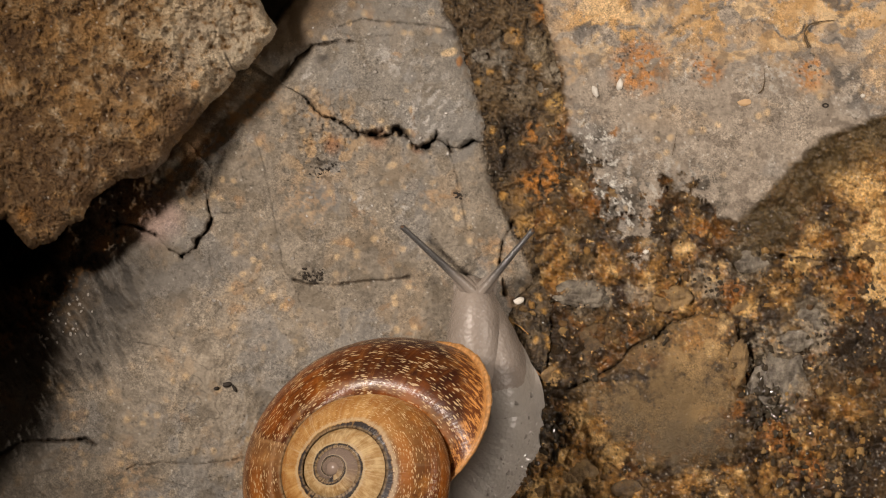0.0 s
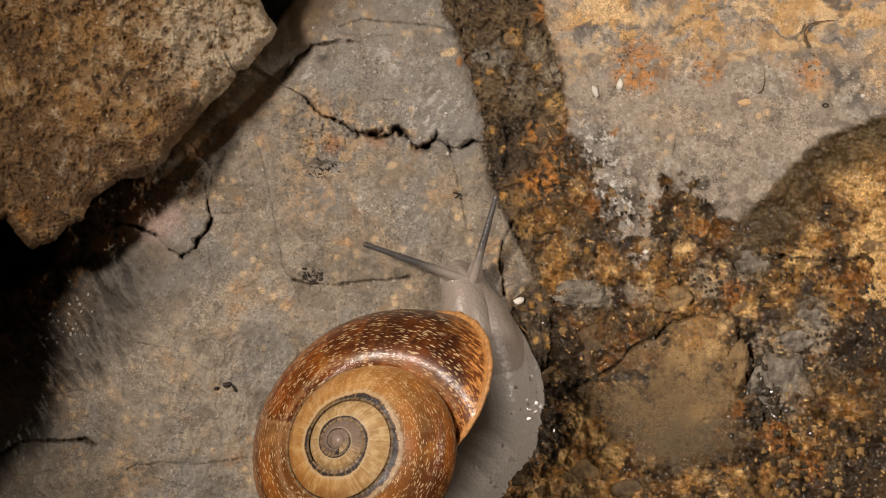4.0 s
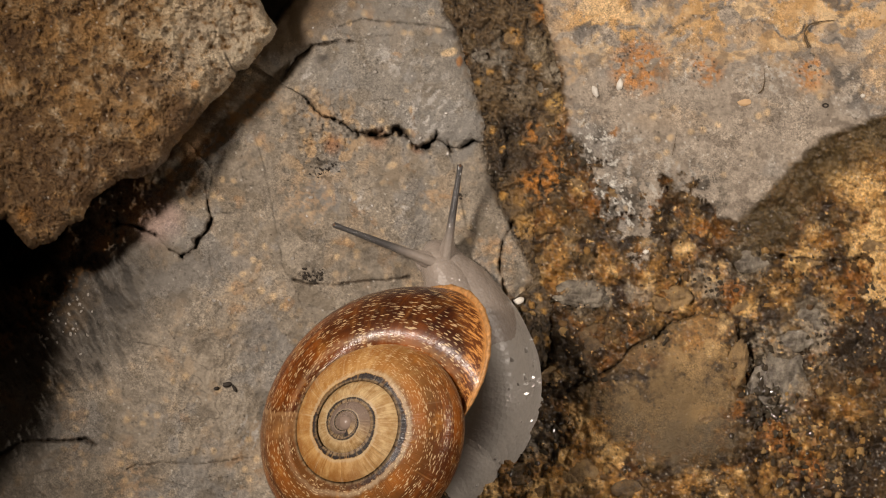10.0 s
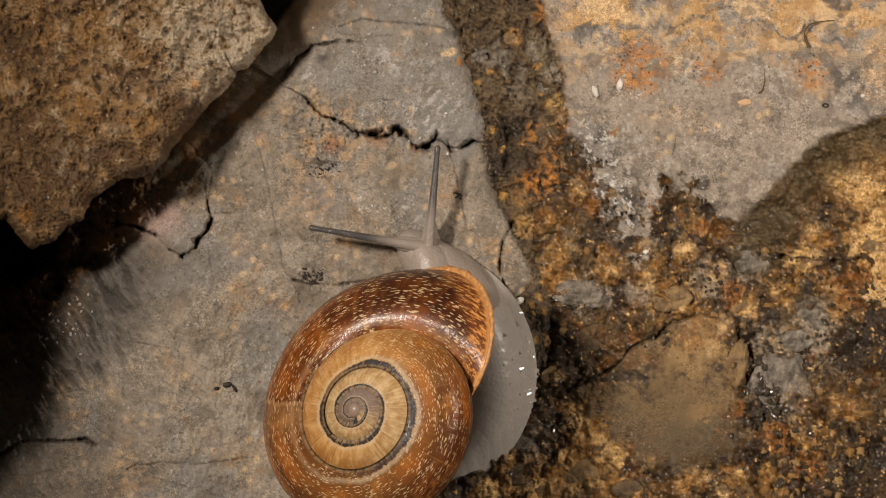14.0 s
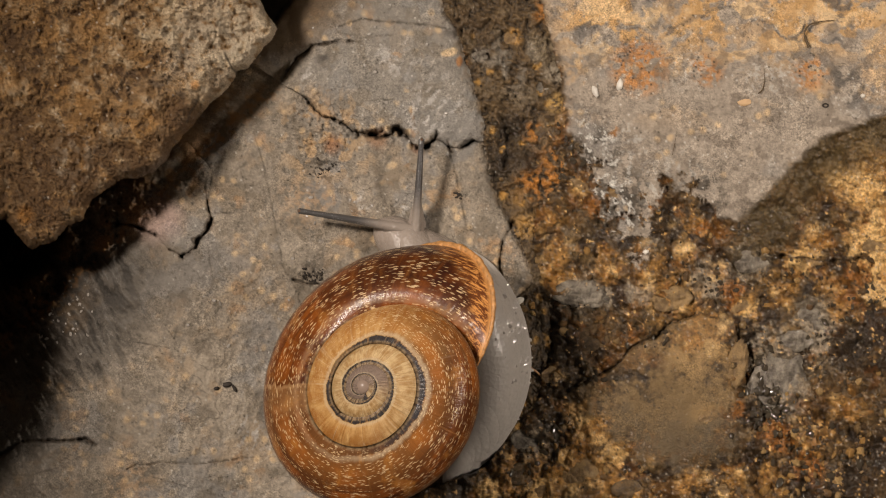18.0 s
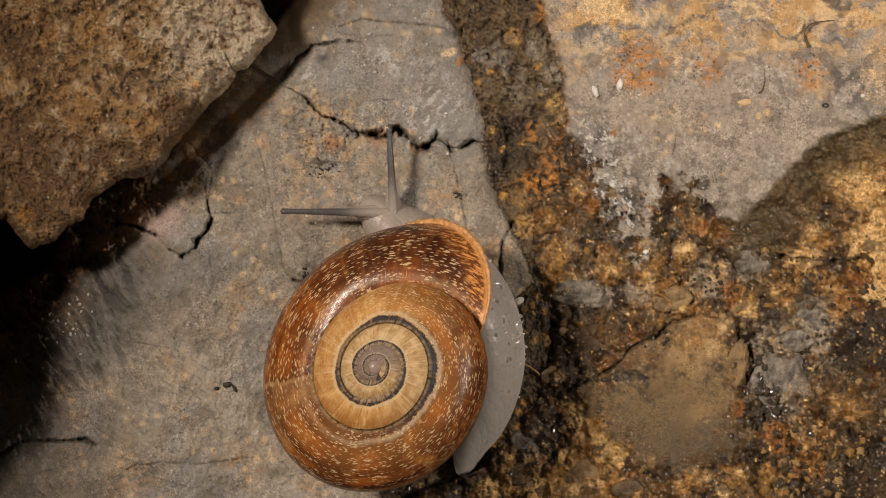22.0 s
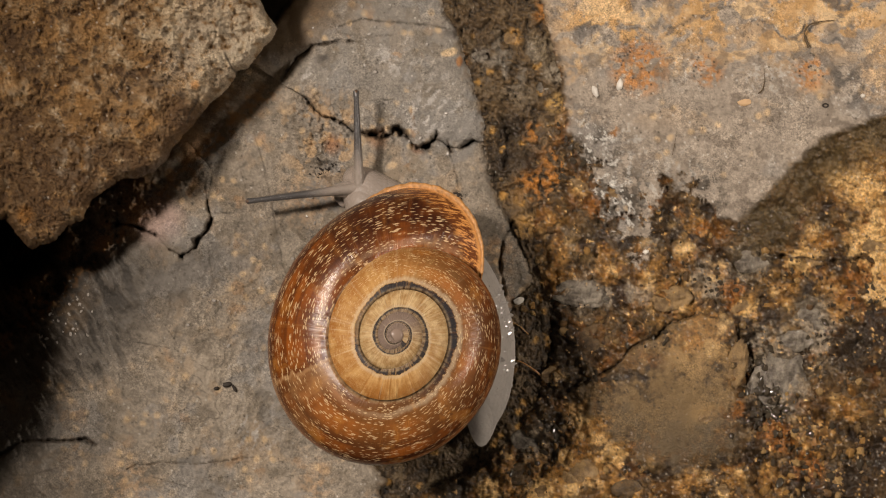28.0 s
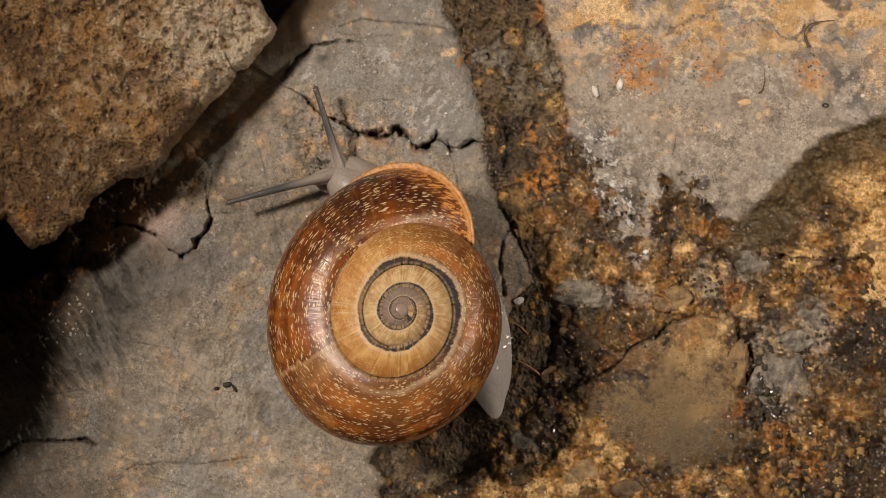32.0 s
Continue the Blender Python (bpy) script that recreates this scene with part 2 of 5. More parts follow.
        c = mixed(math_node("MULTIPLY", dash, 0.8), c, (0.68, 0.49, 0.27))
    # early whorls and the tip
    beige = mixed(ranged(uneven, 0.38, 0.62), (0.64, 0.465, 0.245), (0.40, 0.235, 0.09))
    beige = mixed(math_node("MULTIPLY", ranged(blotch, 0.50, 0.66), 0.6), beige, (0.30, 0.165, 0.06))
    c = mixed(ranged(turn, -1.62, -1.95), c, beige)
    c = mixed(ranged(turn, -2.80, -3.05), c, (0.25, 0.185, 0.145))
    # thin pale growth lines on the upper whorls
    hair = math_node("MULTIPLY", ranged(noisy(scaled(48.0, 0.7), 5, 0.75), 0.55, 0.66), ranged(turn, -0.9, -1.25, 0.0, 0.5))
    c = mixed(hair, c, (0.66, 0.52, 0.33))
    # dark line outside the suture of the early whorls, pale line on the last ones
    ragged = math_node("ADD", across, math_node("MULTIPLY", math_node("SUBTRACT", uneven, 0.5), 0.06))
    wander = noisy(scaled(4.0, 0.0), 1, 0.5)
    ragged = math_node("SUBTRACT", ragged, ranged(wander, 0.40, 0.66, 0.0, 0.016))
    thread = math_node("MULTIPLY", ranged(ragged, 0.034, 0.026), ranged(turn, -0.62, -0.86))
    thread = math_node("MULTIPLY", thread, ranged(wander, 0.32, 0.46, 0.7, 1.0))
    thread = math_node("MULTIPLY", thread, ranged(noisy(scaled(40.0, 2.0), 4, 0.7), 0.66, 0.50, 0.50, 0.97))
    c = mixed(thread, c, (0.022, 0.022, 0.026))
    halo = math_node("MULTIPLY", ranged(ragged, 0.028, 0.038), ranged(ragged, 0.062, 0.042))
    halo = math_node("MULTIPLY", halo, ranged(turn, -0.55, -0.80, 0.15, 0.5))
    c = mixed(halo, c, (0.58, 0.47, 0.31))
    groove = math_node("MULTIPLY", ranged(across, 0.014, 0.004), ranged(turn, -0.1, -0.35, 0.2, 0.75))
    c = mixed(groove, c, (0.10, 0.045, 0.014))
    rim = math_node("MULTIPLY", ranged(across, 0.022, 0.008), ranged(noisy(scaled(60.0, 3.0), 3), 0.35, 0.6))
    c = mixed(math_node("MULTIPLY", rim, 0.5), c, (0.52, 0.38, 0.22))
    # healed break across the last whorl
    bent = math_node("ADD", turn, math_node("MULTIPLY", math_node("SUBTRACT", noisy(scaled(0.0, 14.0), 3), 0.5), 0.05))
    scar = math_node("MULTIPLY", ranged(bent, -0.461, -0.457), ranged(bent, -0.451, -0.455))
    c = mixed(math_node("MULTIPLY", scar, 0.38), c, (0.50, 0.30, 0.14))
    healed = math_node("MULTIPLY", ranged(bent, -0.56, -0.48), ranged(bent, -0.452, -0.460))
    healed = math_node("MULTIPLY", healed, ranged(blotch, 0.36, 0.58, 0.05, 0.38))
    c = mixed(healed, c, (0.46, 0.25, 0.10))
    # orange zone with dark scribbles behind the lip
    edge = nodes.new("ShaderNodeAttribute")
    edge.attribute_name = "edge"
    scrib = noisy(scaled(55.0, 105.0), 4, 0.75)
    zone = mixed(ranged(scrib, 0.42, 0.52), (0.60, 0.27, 0.075), (0.13, 0.040, 0.011))
    c = mixed(ranged(edge.outputs["Fac"], 0.052, 0.030), c, zone)
    c = mixed(ranged(edge.outputs["Fac"], 0.012, 0.004), c, (0.62, 0.31, 0.10))
    links.new(c, bsdf.inputs["Base Color"])
    bsdf.inputs["Roughness"].default_value = 0.34
    bsdf.inputs["Specular IOR Level"].default_value = 0.12
    links.new(ranged(turn, -1.04, -0.90, 0.15, 0.56), bsdf.inputs["Coat Weight"])      # the old whorls are worn dull
    bsdf.inputs["Coat Roughness"].default_value = 0.20
    shine = nodes.new("ShaderNodeBump")
    shine.inputs["Strength"].default_value, shine.inputs["Distance"].default_value = 0.9, 0.00009
    links.new(noisy(scaled(190.0, 1.2), 4, 0.7), shine.inputs["Height"])
    links.new(shine.outputs["Normal"], bsdf.inputs["Coat Normal"])
    ribs = noisy(scaled(150.0, 1.5), 3, 0.6)
    bump = nodes.new("ShaderNodeBump")
    bump.inputs["Strength"].default_value, bump.inputs["Distance"].default_value = 1.0, 0.00024
    links.new(math_node("ADD", math_node("MULTIPLY", growth, 1.0), math_node("MULTIPLY", ribs, 0.6)), bump.inputs["Height"])
    links.new(bump.outputs["Normal"], bsdf.inputs["Normal"])
    return m


SHELL = shell_material()
LIP = plain_material("orange_lip", (0.50, 0.25, 0.085), 0.42, 1700.0, 0.75, 0.0005)


# ---- building helpers ----
def part(name, bm, mat, parent=None, label=""):
    """Links a bmesh as one mesh object under a thing or a part."""
    me = bpy.data.meshes.new(name)
    bm.normal_update()
    bm.to_mesh(me)
    bm.free()
    me.materials.append(mat)
    me.polygons.foreach_set("use_smooth", np.ones(len(me.polygons), bool))
    ob = new(name, me)
    ob.parent = parent
    return tagged(ob, label)


def sheet_mesh(name, verts, quads, mat, colouring, wet, parent=None, label=""):
    """A mesh from arrays, with its stains, painted shade and wetness."""
    me = bpy.data.meshes.new(name)
    me.vertices.add(len(verts))
    me.vertices.foreach_set("co", np.ascontiguousarray(verts, np.float32).ravel())
    me.loops.add(quads.size)
    me.loops.foreach_set("vertex_index", np.ascontiguousarray(quads, np.int32).ravel())
    me.polygons.add(len(quads))
    me.polygons.foreach_set("loop_start", np.arange(0, quads.size, 4, dtype=np.int32))
    me.update(calc_edges=True)
    me.polygons.foreach_set("use_smooth", np.ones(len(quads), bool))
    a = me.attributes.new("colouring", "FLOAT_COLOR", "POINT")
    a.data.foreach_set("color", np.concatenate([colouring, np.ones((len(colouring), 1))], 1).astype(np.float32).ravel())
    b = me.attributes.new("wet", "FLOAT", "POINT")
    b.data.foreach_set("value", wet.astype(np.float32))
    me.materials.append(mat)
    me.validate()
    ob = new(name, me)
    ob.parent = parent
    return tagged(ob, label)


def spread(lo, hi, fine, far_lo, far_hi):
    """Evenly fine places from lo to hi, then wider and wider ones out to both far ends."""
    mid = np.arange(lo, hi + fine, fine)
    up, d, out = mid[-1], fine, []
    while up < far_hi:
        d *= 1.12
        up += d
        out.append(up)
    down, d, back = lo, fine, []
    while down > far_lo:
        d *= 1.12
        down -= d
        back.append(down)
    return np.array(back[::-1] + list(mid) + out)


def cut_sheet(gx, gy, z, keep, drop):
    """Corners and quads of the kept cells of a height sheet, with a wall of the depth drop round their rim."""
    ny, nx = z.shape
    idx = np.arange(ny * nx).reshape(ny, nx)
    k = keep
    q = np.stack([idx[:-1, :-1][k], idx[1:, :-1][k], idx[1:, 1:][k], idx[:-1, 1:][k]], 1)
    pad = np.pad(k, 1)
    rims = []
    for edge, a, b in ((~pad[:-2, 1:-1], idx[:-1, 1:], idx[:-1, :-1]), (~pad[2:, 1:-1], idx[1:, :-1], idx[1:, 1:]),
                       (~pad[1:-1, :-2], idx[:-1, :-1], idx[1:, :-1]), (~pad[1:-1, 2:], idx[1:, 1:], idx[:-1, 1:])):
        sel = k & edge
        rims.append(np.stack([a[sel], b[sel]], 1))
    rims = np.concatenate(rims)
    low = np.unique(rims)
    n = ny * nx
    lower = np.zeros(n, np.int64)
    lower[low] = n + np.arange(len(low))
    wall = np.stack([rims[:, 1], rims[:, 0], lower[rims[:, 0]], lower[rims[:, 1]]], 1)
    quads = np.concatenate([q, wall])
    px, py = np.meshgrid(gx, gy)
    src = np.concatenate([np.arange(n), low])
    zz = np.concatenate([z.ravel(), z.ravel()[low] - drop])
    used = np.unique(quads)
    remap = np.zeros(len(src), np.int64)
    remap[used] = np.arange(len(used))
    src, zz = src[used], zz[used]
    k2 = U * (EYE - zz) / EYE
    verts = np.stack([(px.ravel()[src] - 784) * k2, (441 - py.ravel()[src]) * k2, zz], 1)
    return verts, remap[quads], src


# ---- the black cloth on which the stones lie ----
FLOOR = -0.045
bm = bmesh.new()
bmesh.ops.create_grid(bm, x_segments=80, y_segments=80, size=0.4)
for v in bm.verts:
    v.co.z = FLOOR + 0.001 * noise.noise(v.co * 30)
tagged(part("ground", bm, CLOTH), "black cloth spread under the stones", "ground", kind="structure")

# ---- the rocks ----
GREY, TAN, GOLD = (0.238, 0.206, 0.163), (0.44, 0.31, 0.175), (0.44, 0.27, 0.085)
RUST, DARK, BROWN = (0.40, 0.150, 0.035), (0.030, 0.022, 0.013), (0.135, 0.085, 0.036)
UMBER = (0.026, 0.016, 0.007)
CREAM, BLUE, PALE = (0.62, 0.46, 0.27), (0.205, 0.200, 0.190), (0.60, 0.58, 0.53)

SEAM_LEFT = [(770, -500), (772, -20), (800, 40), (822, 100), (845, 170), (856, 250), (868, 300), (880, 350), (905, 395), (935, 455), (942, 500),
             (912, 528), (902, 560), (895, 620), (884, 680), (840, 712), (770, 740), (700, 768), (668, 796), (656, 822), (690, 846), (674, 866), (686, 890), (690, 1400)]
SEAM_RIGHT = [(950, -500), (952, -20), (972, 60), (992, 130), (998, 190), (965, 240), (1000, 290), (985, 335), (945, 370), (945, 430), (958, 500),
              (980, 540), (972, 600), (966, 650), (955, 700), (928, 742), (905, 785), (856, 826), (800, 852), (745, 872), (715, 905), (710, 1400)]
BREAK = [(300, -60), (440, 110), (500, 150), (540, 172), (556, 190), (572, 206), (600, 212), (624, 232), (645, 236), (672, 242), (690, 238), (700, 227),
         (718, 238), (738, 262), (756, 256), (770, 245), (782, 252), (797, 262), (815, 262), (838, 250), (862, 262), (900, 262)]
WEDGE = [(190, 396), (235, 400), (275, 417), (300, 440), (324, 456), (346, 440), (350, 425), (366, 410), (375, 388), (368, 345), (374, 300),
         (330, 250), (200, 330)]
LEDGE = [(1004, 700), (1030, 672), (1060, 664), (1100, 640), (1118, 614), (1165, 594), (1190, 570), (1240, 556), (1300, 568), (1310, 615),
         (1318, 660), (1335, 690), (1338, 750), (1330, 810), (1280, 850), (1200, 865), (1120, 850), (1050, 800), (1012, 750)]
DRY = [(952, -60), (1700, -60), (1700, 150), (1535, 212), (1450, 247), (1395, 300), (1350, 345), (1308, 392), (1262, 386), (1222, 345), (1175, 352),
       (1152, 400), (1142, 465), (1108, 452), (1082, 395), (1055, 350), (1030, 290), (1005, 230), (1000, 130), (970, 60)]
FAINT = [   # thin lines in the grey stone: outline, width, strength
    ([(450, 235), (468, 300), (482, 370), (500, 470), (512, 500)], 1.6, 0.55),
    ([(425, 300), (440, 350), (446, 400)], 1.2, 0.35),
    ([(520, 497), (600, 505), (660, 495), (725, 492)], 2.4, 0.6),
    ([(527, 500), (528, 530), (545, 565)], 2.0, 0.4),
    ([(795, 265), (806, 310), (815, 345), (825, 400)], 2.2, 0.6),
    ([(700, 300), (760, 350), (800, 390)], 1.5, 0.4),
    ([(560, 350), (610, 335), (640, 345)], 1.6, 0.35),
    ([(640, 120), (690, 108), (745, 122), (800, 105)], 1.3, 0.3),
    ([(650, 178), (700, 176)], 1.4, 0.55),
    ([(600, 46), (640, 34), (700, 40), (760, 44), (796, 52)], 2.6, 0.8),
    ([(505, 135), (530, 105), (560, 80), (605, 72)], 3.0, 0.8),
    ([(590, 40), (600, 60), (660, 66), (700, 60)], 1.6, 0.5),
    ([(700, 40), (696, 60), (690, 90)], 1.4, 0.4),
    ([(540, 470), (600, 440), (640, 445)], 1.5, 0.35),
    ([(395, 520), (440, 505), (460, 490)], 1.6, 0.45),
    ([(300, 690), (340, 680), (370, 700)], 1.4, 0.3),
    ([(380, 377), (410, 377)], 1.8, 0.7),
    ([(400, 320), (420, 300), (440, 285)], 3.0, 0.5),
    ([(366, 430), (372, 470), (376, 490)], 1.8, 0.5),
    ([(196, 598), (240, 606), (300, 616)], 1.5, 0.75),
    ([(-60, 850), (30, 848), (90, 832), (150, 806), (162, 790)], 2.2, 0.8),
    ([(160, 748), (190, 770), (220, 788)], 1.6, 0.5),
    ([(120, 742), (108, 770)], 2.0, 0.6),
    ([(40, 730), (80, 748), (110, 765)], 1.5, 0.5),
    ([(-60, 700), (60, 702), (150, 690)], 2.2, 0.6),
    ([(224, 830), (232, 860), (245, 882)], 1.6, 0.4),
    ([(250, 840), (300, 852), (350, 868), (400, 882)], 1.5, 0.4),
]
DEEP = [    # open cracks: outline, half width, depth in metres
    ([(634, 235), (645, 236), (672, 242), (690, 238), (700, 227), (718, 238), (738, 262), (756, 256), (772, 245)], 7.0, 0.0030),
    ([(790, 250), (799, 268)], 4.0, 0.0016),
    ([(812, 262), (838, 251), (858, 254)], 4.0, 0.0018),
    ([(540, 172), (556, 190), (572, 206), (600, 214), (624, 232)], 3.0, 0.0010),
    ([(205, 396), (235, 400), (275, 417)], 3.5, 0.0020),
    ([(322, 452), (346, 440), (350, 425), (366, 410), (375, 388)], 5.0, 0.0026),
    ([(300, 440), (324, 456)], 2.5, 0.0010),
    ([(362, 330), (368, 370), (375, 388)], 2.0, 0.0009),
    ([(-60, 830), (10, 800), (40, 780), (90, 781), (150, 778), (170, 788)], 3.2, 0.0018),
    ([(225, 832), (240, 824), (290, 818), (340, 822), (372, 818), (430, 812), (450, 808)], 1.5, 0.0005),
    ([(500, 142), (526, 102), (552, 82), (600, 72), (640, 76)], 2.6, 0.0010),
    ([(884, 120), (903, 165), (888, 210), (906, 252), (891, 300)], 8.0, 0.0009),
    ([(906, 396), (890, 428), (884, 470), (891, 522)], 3.6, 0.0013),
    ([(520, 497), (545, 503), (600, 503), (640, 497), (690, 496), (725, 490)], 2.0, 0.0008),
    ([(1004, 690), (1060, 664), (1100, 640), (1118, 614), (1165, 594), (1190, 570), (1240, 556)], 3.4, 0.0014),
    ([(1308, 600), (1318, 660), (1335, 690)], 2.4, 0.0010),
    ([(1380, 452), (1450, 462), (1510, 462), (1545, 445), (1600, 440)], 3.0, 0.0016),
]
WET_PATCHES = [     # groups of patches in the wet stone: places and sizes, colour, strength
    # dark patches, some of them the snail's shadow put into the colour
    (((1000, 620, 42), (720, 872, 55), (800, 858, 45), (868, 815, 40), (1345, 560, 45), (1290, 470, 38), (1350, 390, 46), (1150, 415, 26), (1205, 418, 22), (920, 490, 34), (960, 570, 44), (930, 690, 50), (1325, 730, 22),
      (1000, 690, 30), (1440, 300, 46), (1235, 425, 18), (985, 760, 26), (900, 620, 36), (1490, 462, 24), (1340, 800, 30), (1500, 620, 40), (1400, 700, 24),
      (1330, 345, 30), (1510, 865, 50), (1420, 872, 40), (1560, 800, 36), (1555, 640, 30), (1380, 830, 36), (1460, 740, 30)), (0.032, 0.020, 0.008), 0.85),
    (((1030, 520, 34), (1070, 522, 20), (1330, 462, 34), (1440, 562, 40), (1375, 620, 46), (1395, 690, 44), (940, 782, 28), (1150, 440, 18), (1445, 600, 30),
      (1250, 500, 40), (1130, 520, 24)), (0.25, 0.215, 0.165), 0.75),
    (((985, 448, 24), (985, 490, 22), (1068, 450, 18), (1080, 482, 20), (1150, 470, 28), (1192, 525, 36), (1210, 445, 18), (1268, 484, 16), (1230, 398, 18),
      (975, 390, 18), (1385, 520, 24), (1540, 300, 48), (1470, 315, 30), (1440, 430, 26), (1240, 590, 46), (1020, 830, 28), (1230, 850, 24), (1100, 866, 26),
      (1060, 762, 20), (1470, 505, 22), (1490, 545, 20), (1300, 845, 20), (1370, 850, 26), (1440, 770, 30), (1500, 720, 26), (985, 850, 36), (905, 845, 34), (1040, 750, 34), (1070, 830, 34), (1010, 790, 26)), (0.33, 0.19, 0.058), 0.75),
    (((1050, 368, 16), (1300, 522, 26), (1525, 480, 28), (1380, 772, 30), (1305, 720, 18), (1245, 405, 14), (1150, 370, 12), (1430, 820, 26)), (0.25, 0.115, 0.026), 0.75),
    (((1548, 430, 46), (1525, 330, 36), (1482, 312, 22), (1562, 378, 30), (1422, 463, 24), (1555, 520, 24), (1318, 540, 18), (955, 868, 26), (1090, 346, 16), (1025, 328, 14), (975, 665, 16), (1275, 868, 13), (1560, 470, 20), (1085, 805, 22), (870, 868, 22), (1034, 738, 18), (1062, 775, 15), (1003, 806, 15)),
     (0.52, 0.37, 0.18), 0.8),
]


def shade_lines(x, y, groups):
    out = np.zeros(x.shape)
    for line, wide, much in groups:
        d, _ = away(x, y, line)
        rag = 0.55 + 0.9 * np.abs(perlin(x / 17, y / 17, 151)) + 0.5 * perlin(x / 6, y / 6, 152)
        out = np.maximum(out, much * np.clip(0.75 + 0.9 * perlin(x / 30, y / 30, 153), 0, 1) * np.exp(-(d / (wide * np.clip(rag, 0.3, 2))) ** 2))
    return out


class Bed:
    """The stones under the snail: height, colour and wetness at every place of the plan."""

    def __init__(self, gx, gy):
        x, y = np.meshgrid(gx, gy)
        wx = x + 9 * fbm(x, y, 60, 3, 3) + 4 * fbm(x, y, 14, 3, 5)
        wy = y + 9 * fbm(x, y, 60, 3, 4) + 4 * fbm(x, y, 14, 3, 6)
        jx = x + 3 * fbm(x, y, 22, 3, 7)
        jy = y + 3 * fbm(x, y, 22, 3, 8)
        left = self.side(wx, wy, SEAM_LEFT)      # positive on the grey rock
        right = self.side(wx, wy, SEAM_RIGHT)    # positive on the soil and the grey rock
        above = self.side(jx, jy, BREAK, True)
        wedge = inside(jx, jy, WEDGE)
        ledge = inside(jx, jy, LEDGE)
        dry = inside(wx, wy, DRY)
        dry = dry + blob(x, y, 1130, 360, 135, 0.5) * (95 * fbm(wx, wy, 30, 5, 31, gain=0.7) - 14)
        self.label = np.select([left > 0, right > 0, ledge > 0], [2, 4, 6], 5)
        self.label = np.where((self.label == 2) & (above > 0), 1, self.label)
        self.label = np.where((self.label == 2) & (wedge > 0), 3, self.label)
        self.left, self.right, self.ledge, self.dry, self.above, self.wedge = left, right, ledge, dry, above, wedge
        self.big, self.mid = fbm(x, y, 150, 4, 21), fbm(x, y, 45, 4, 22)
        self.small, self.tiny = fbm(x, y, 14, 3, 23), fbm(x, y, 5, 2, 24)
        self.x, self.y, self.wx, self.wy, self.jx, self.jy = x, y, wx, wy, jx, jy
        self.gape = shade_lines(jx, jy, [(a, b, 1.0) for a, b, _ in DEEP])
        self.height()
        self.paint()

    @staticmethod
    def side(x, y, line, level=False):
        """Signed distance to a line that runs down the plan (or across it): positive on its left (or above)."""
        d, _ = away(x, y, line)
        a, b = np.array([p[0] for p in line], float), np.array([p[1] for p in line], float)
        if level:
            return np.where(y < np.interp(x, a, b, left=-900, right=b[-1]), d, -d)
        return np.where(x < np.interp(y, b, a), d, -d)

    def height(self):
        x, y, lab = self.x, self.y, self.label
        z = 0.0010 * self.big + 0.0005 * self.mid + 0.00016 * self.small + 0.00006 * self.tiny
        # grey rock: rounded down towards its sides
        grey = z * 0.8 + np.where(lab == 1, 0.0006, 0.0) + np.where(lab == 3, 0.0004, 0.0)
        grey = grey - 0.012 * step(150, -60, x + 0.25 * np.abs(y - 620)) - 0.004 * step(330, 60, x + 0.2 * np.abs(y - 620))
        slope = (x + 1.05 * y)               # small at the upper left, where the rock dips under its neighbour
        grey = grey - 0.0035 * step(668, 622, slope + 10 * self.mid) * step(70, 130, y) - 0.0030 * step(715, 640, slope + 10 * self.mid) * step(270, 340, y) - 0.009 * step(632, 430, slope) - 0.012 * step(420, 150, slope)
        grey = grey - 0.0009 * np.exp(-np.abs(self.left) / 9) - 0.0007 * np.exp(-np.abs(self.left) / 40)
        grey = grey - 0.022 * step(125, 55, x + 14 * self.mid) * step(515, 470, y + 0.3 * x + 12 * self.mid)
        rubble = step(690, 640, slope + 16 * self.mid) * step(300, 360, y)
        grey = grey + rubble * (0.0030 * self.mid + 0.0016 * self.small + 0.0006 * self.tiny)
        rim = np.minimum(np.abs(self.above), np.where(lab == 3, np.abs(self.wedge), 1e9))
        grey = grey - 0.0005 * np.exp(-rim / 5.0) * step(500, 560, x + np.where(lab == 3, 900, 0))
        soil = -0.0014 + 0.0009 * np.exp(-np.abs(self.left) / 25) * step(480, 420, y) + (0.0020 - 0.0011 * step(400, 500, y)) * self.mid + (0.0008 - 0.0004 * step(400, 500, y)) * self.small + 0.0004 * self.tiny
        soil = soil - 0.0032 * blob(x, y, 770, 812, 100, 0.5)
        c1, t1 = cells(self.wx, self.wy, 34, 41)
        c2, t2 = cells(self.wx, self.wy, 15, 43)
        self.c1, self.t1, self.c2, self.t2 = c1, t1, c2, t2
        wet = 1 - step(-14, 14, self.dry)
        rough = z * 1.1 + wet * (0.0016 * self.mid + 0.0003 * self.small + 0.0010 * (t1 > 0.4) * np.clip(0.5 - c1, 0, 1) * 2
                                 + 0.0004 * np.clip(0.5 - c2, 0, 1) * 2 - 0.0008)
        rough = rough - 0.0008 * np.exp(-np.abs(self.right) / 14)
        ledge = rough * step(60, 4, self.ledge) * step(600, 720, y + 0.25 * (x - 1100)) + (0.0004 + z * 0.5) * (1 - step(60, 4, self.ledge) * step(600, 720, y + 0.25 * (x - 1100)))
        out = np.select([lab == 4, lab == 5, lab == 6], [soil, rough, ledge], grey)
        for line, wide, deep in DEEP:
            d, _ = away(self.jx, self.jy, line)
            rag = np.clip(0.65 + 0.9 * perlin(self.x / 24, self.y / 24, 155) + 0.4 * perlin(self.x / 8, self.y / 8, 156), 0.1, 1.6)
            out = out - deep * np.minimum(rag, 1.1) * np.exp(-(d / (wide * rag)) ** 2)
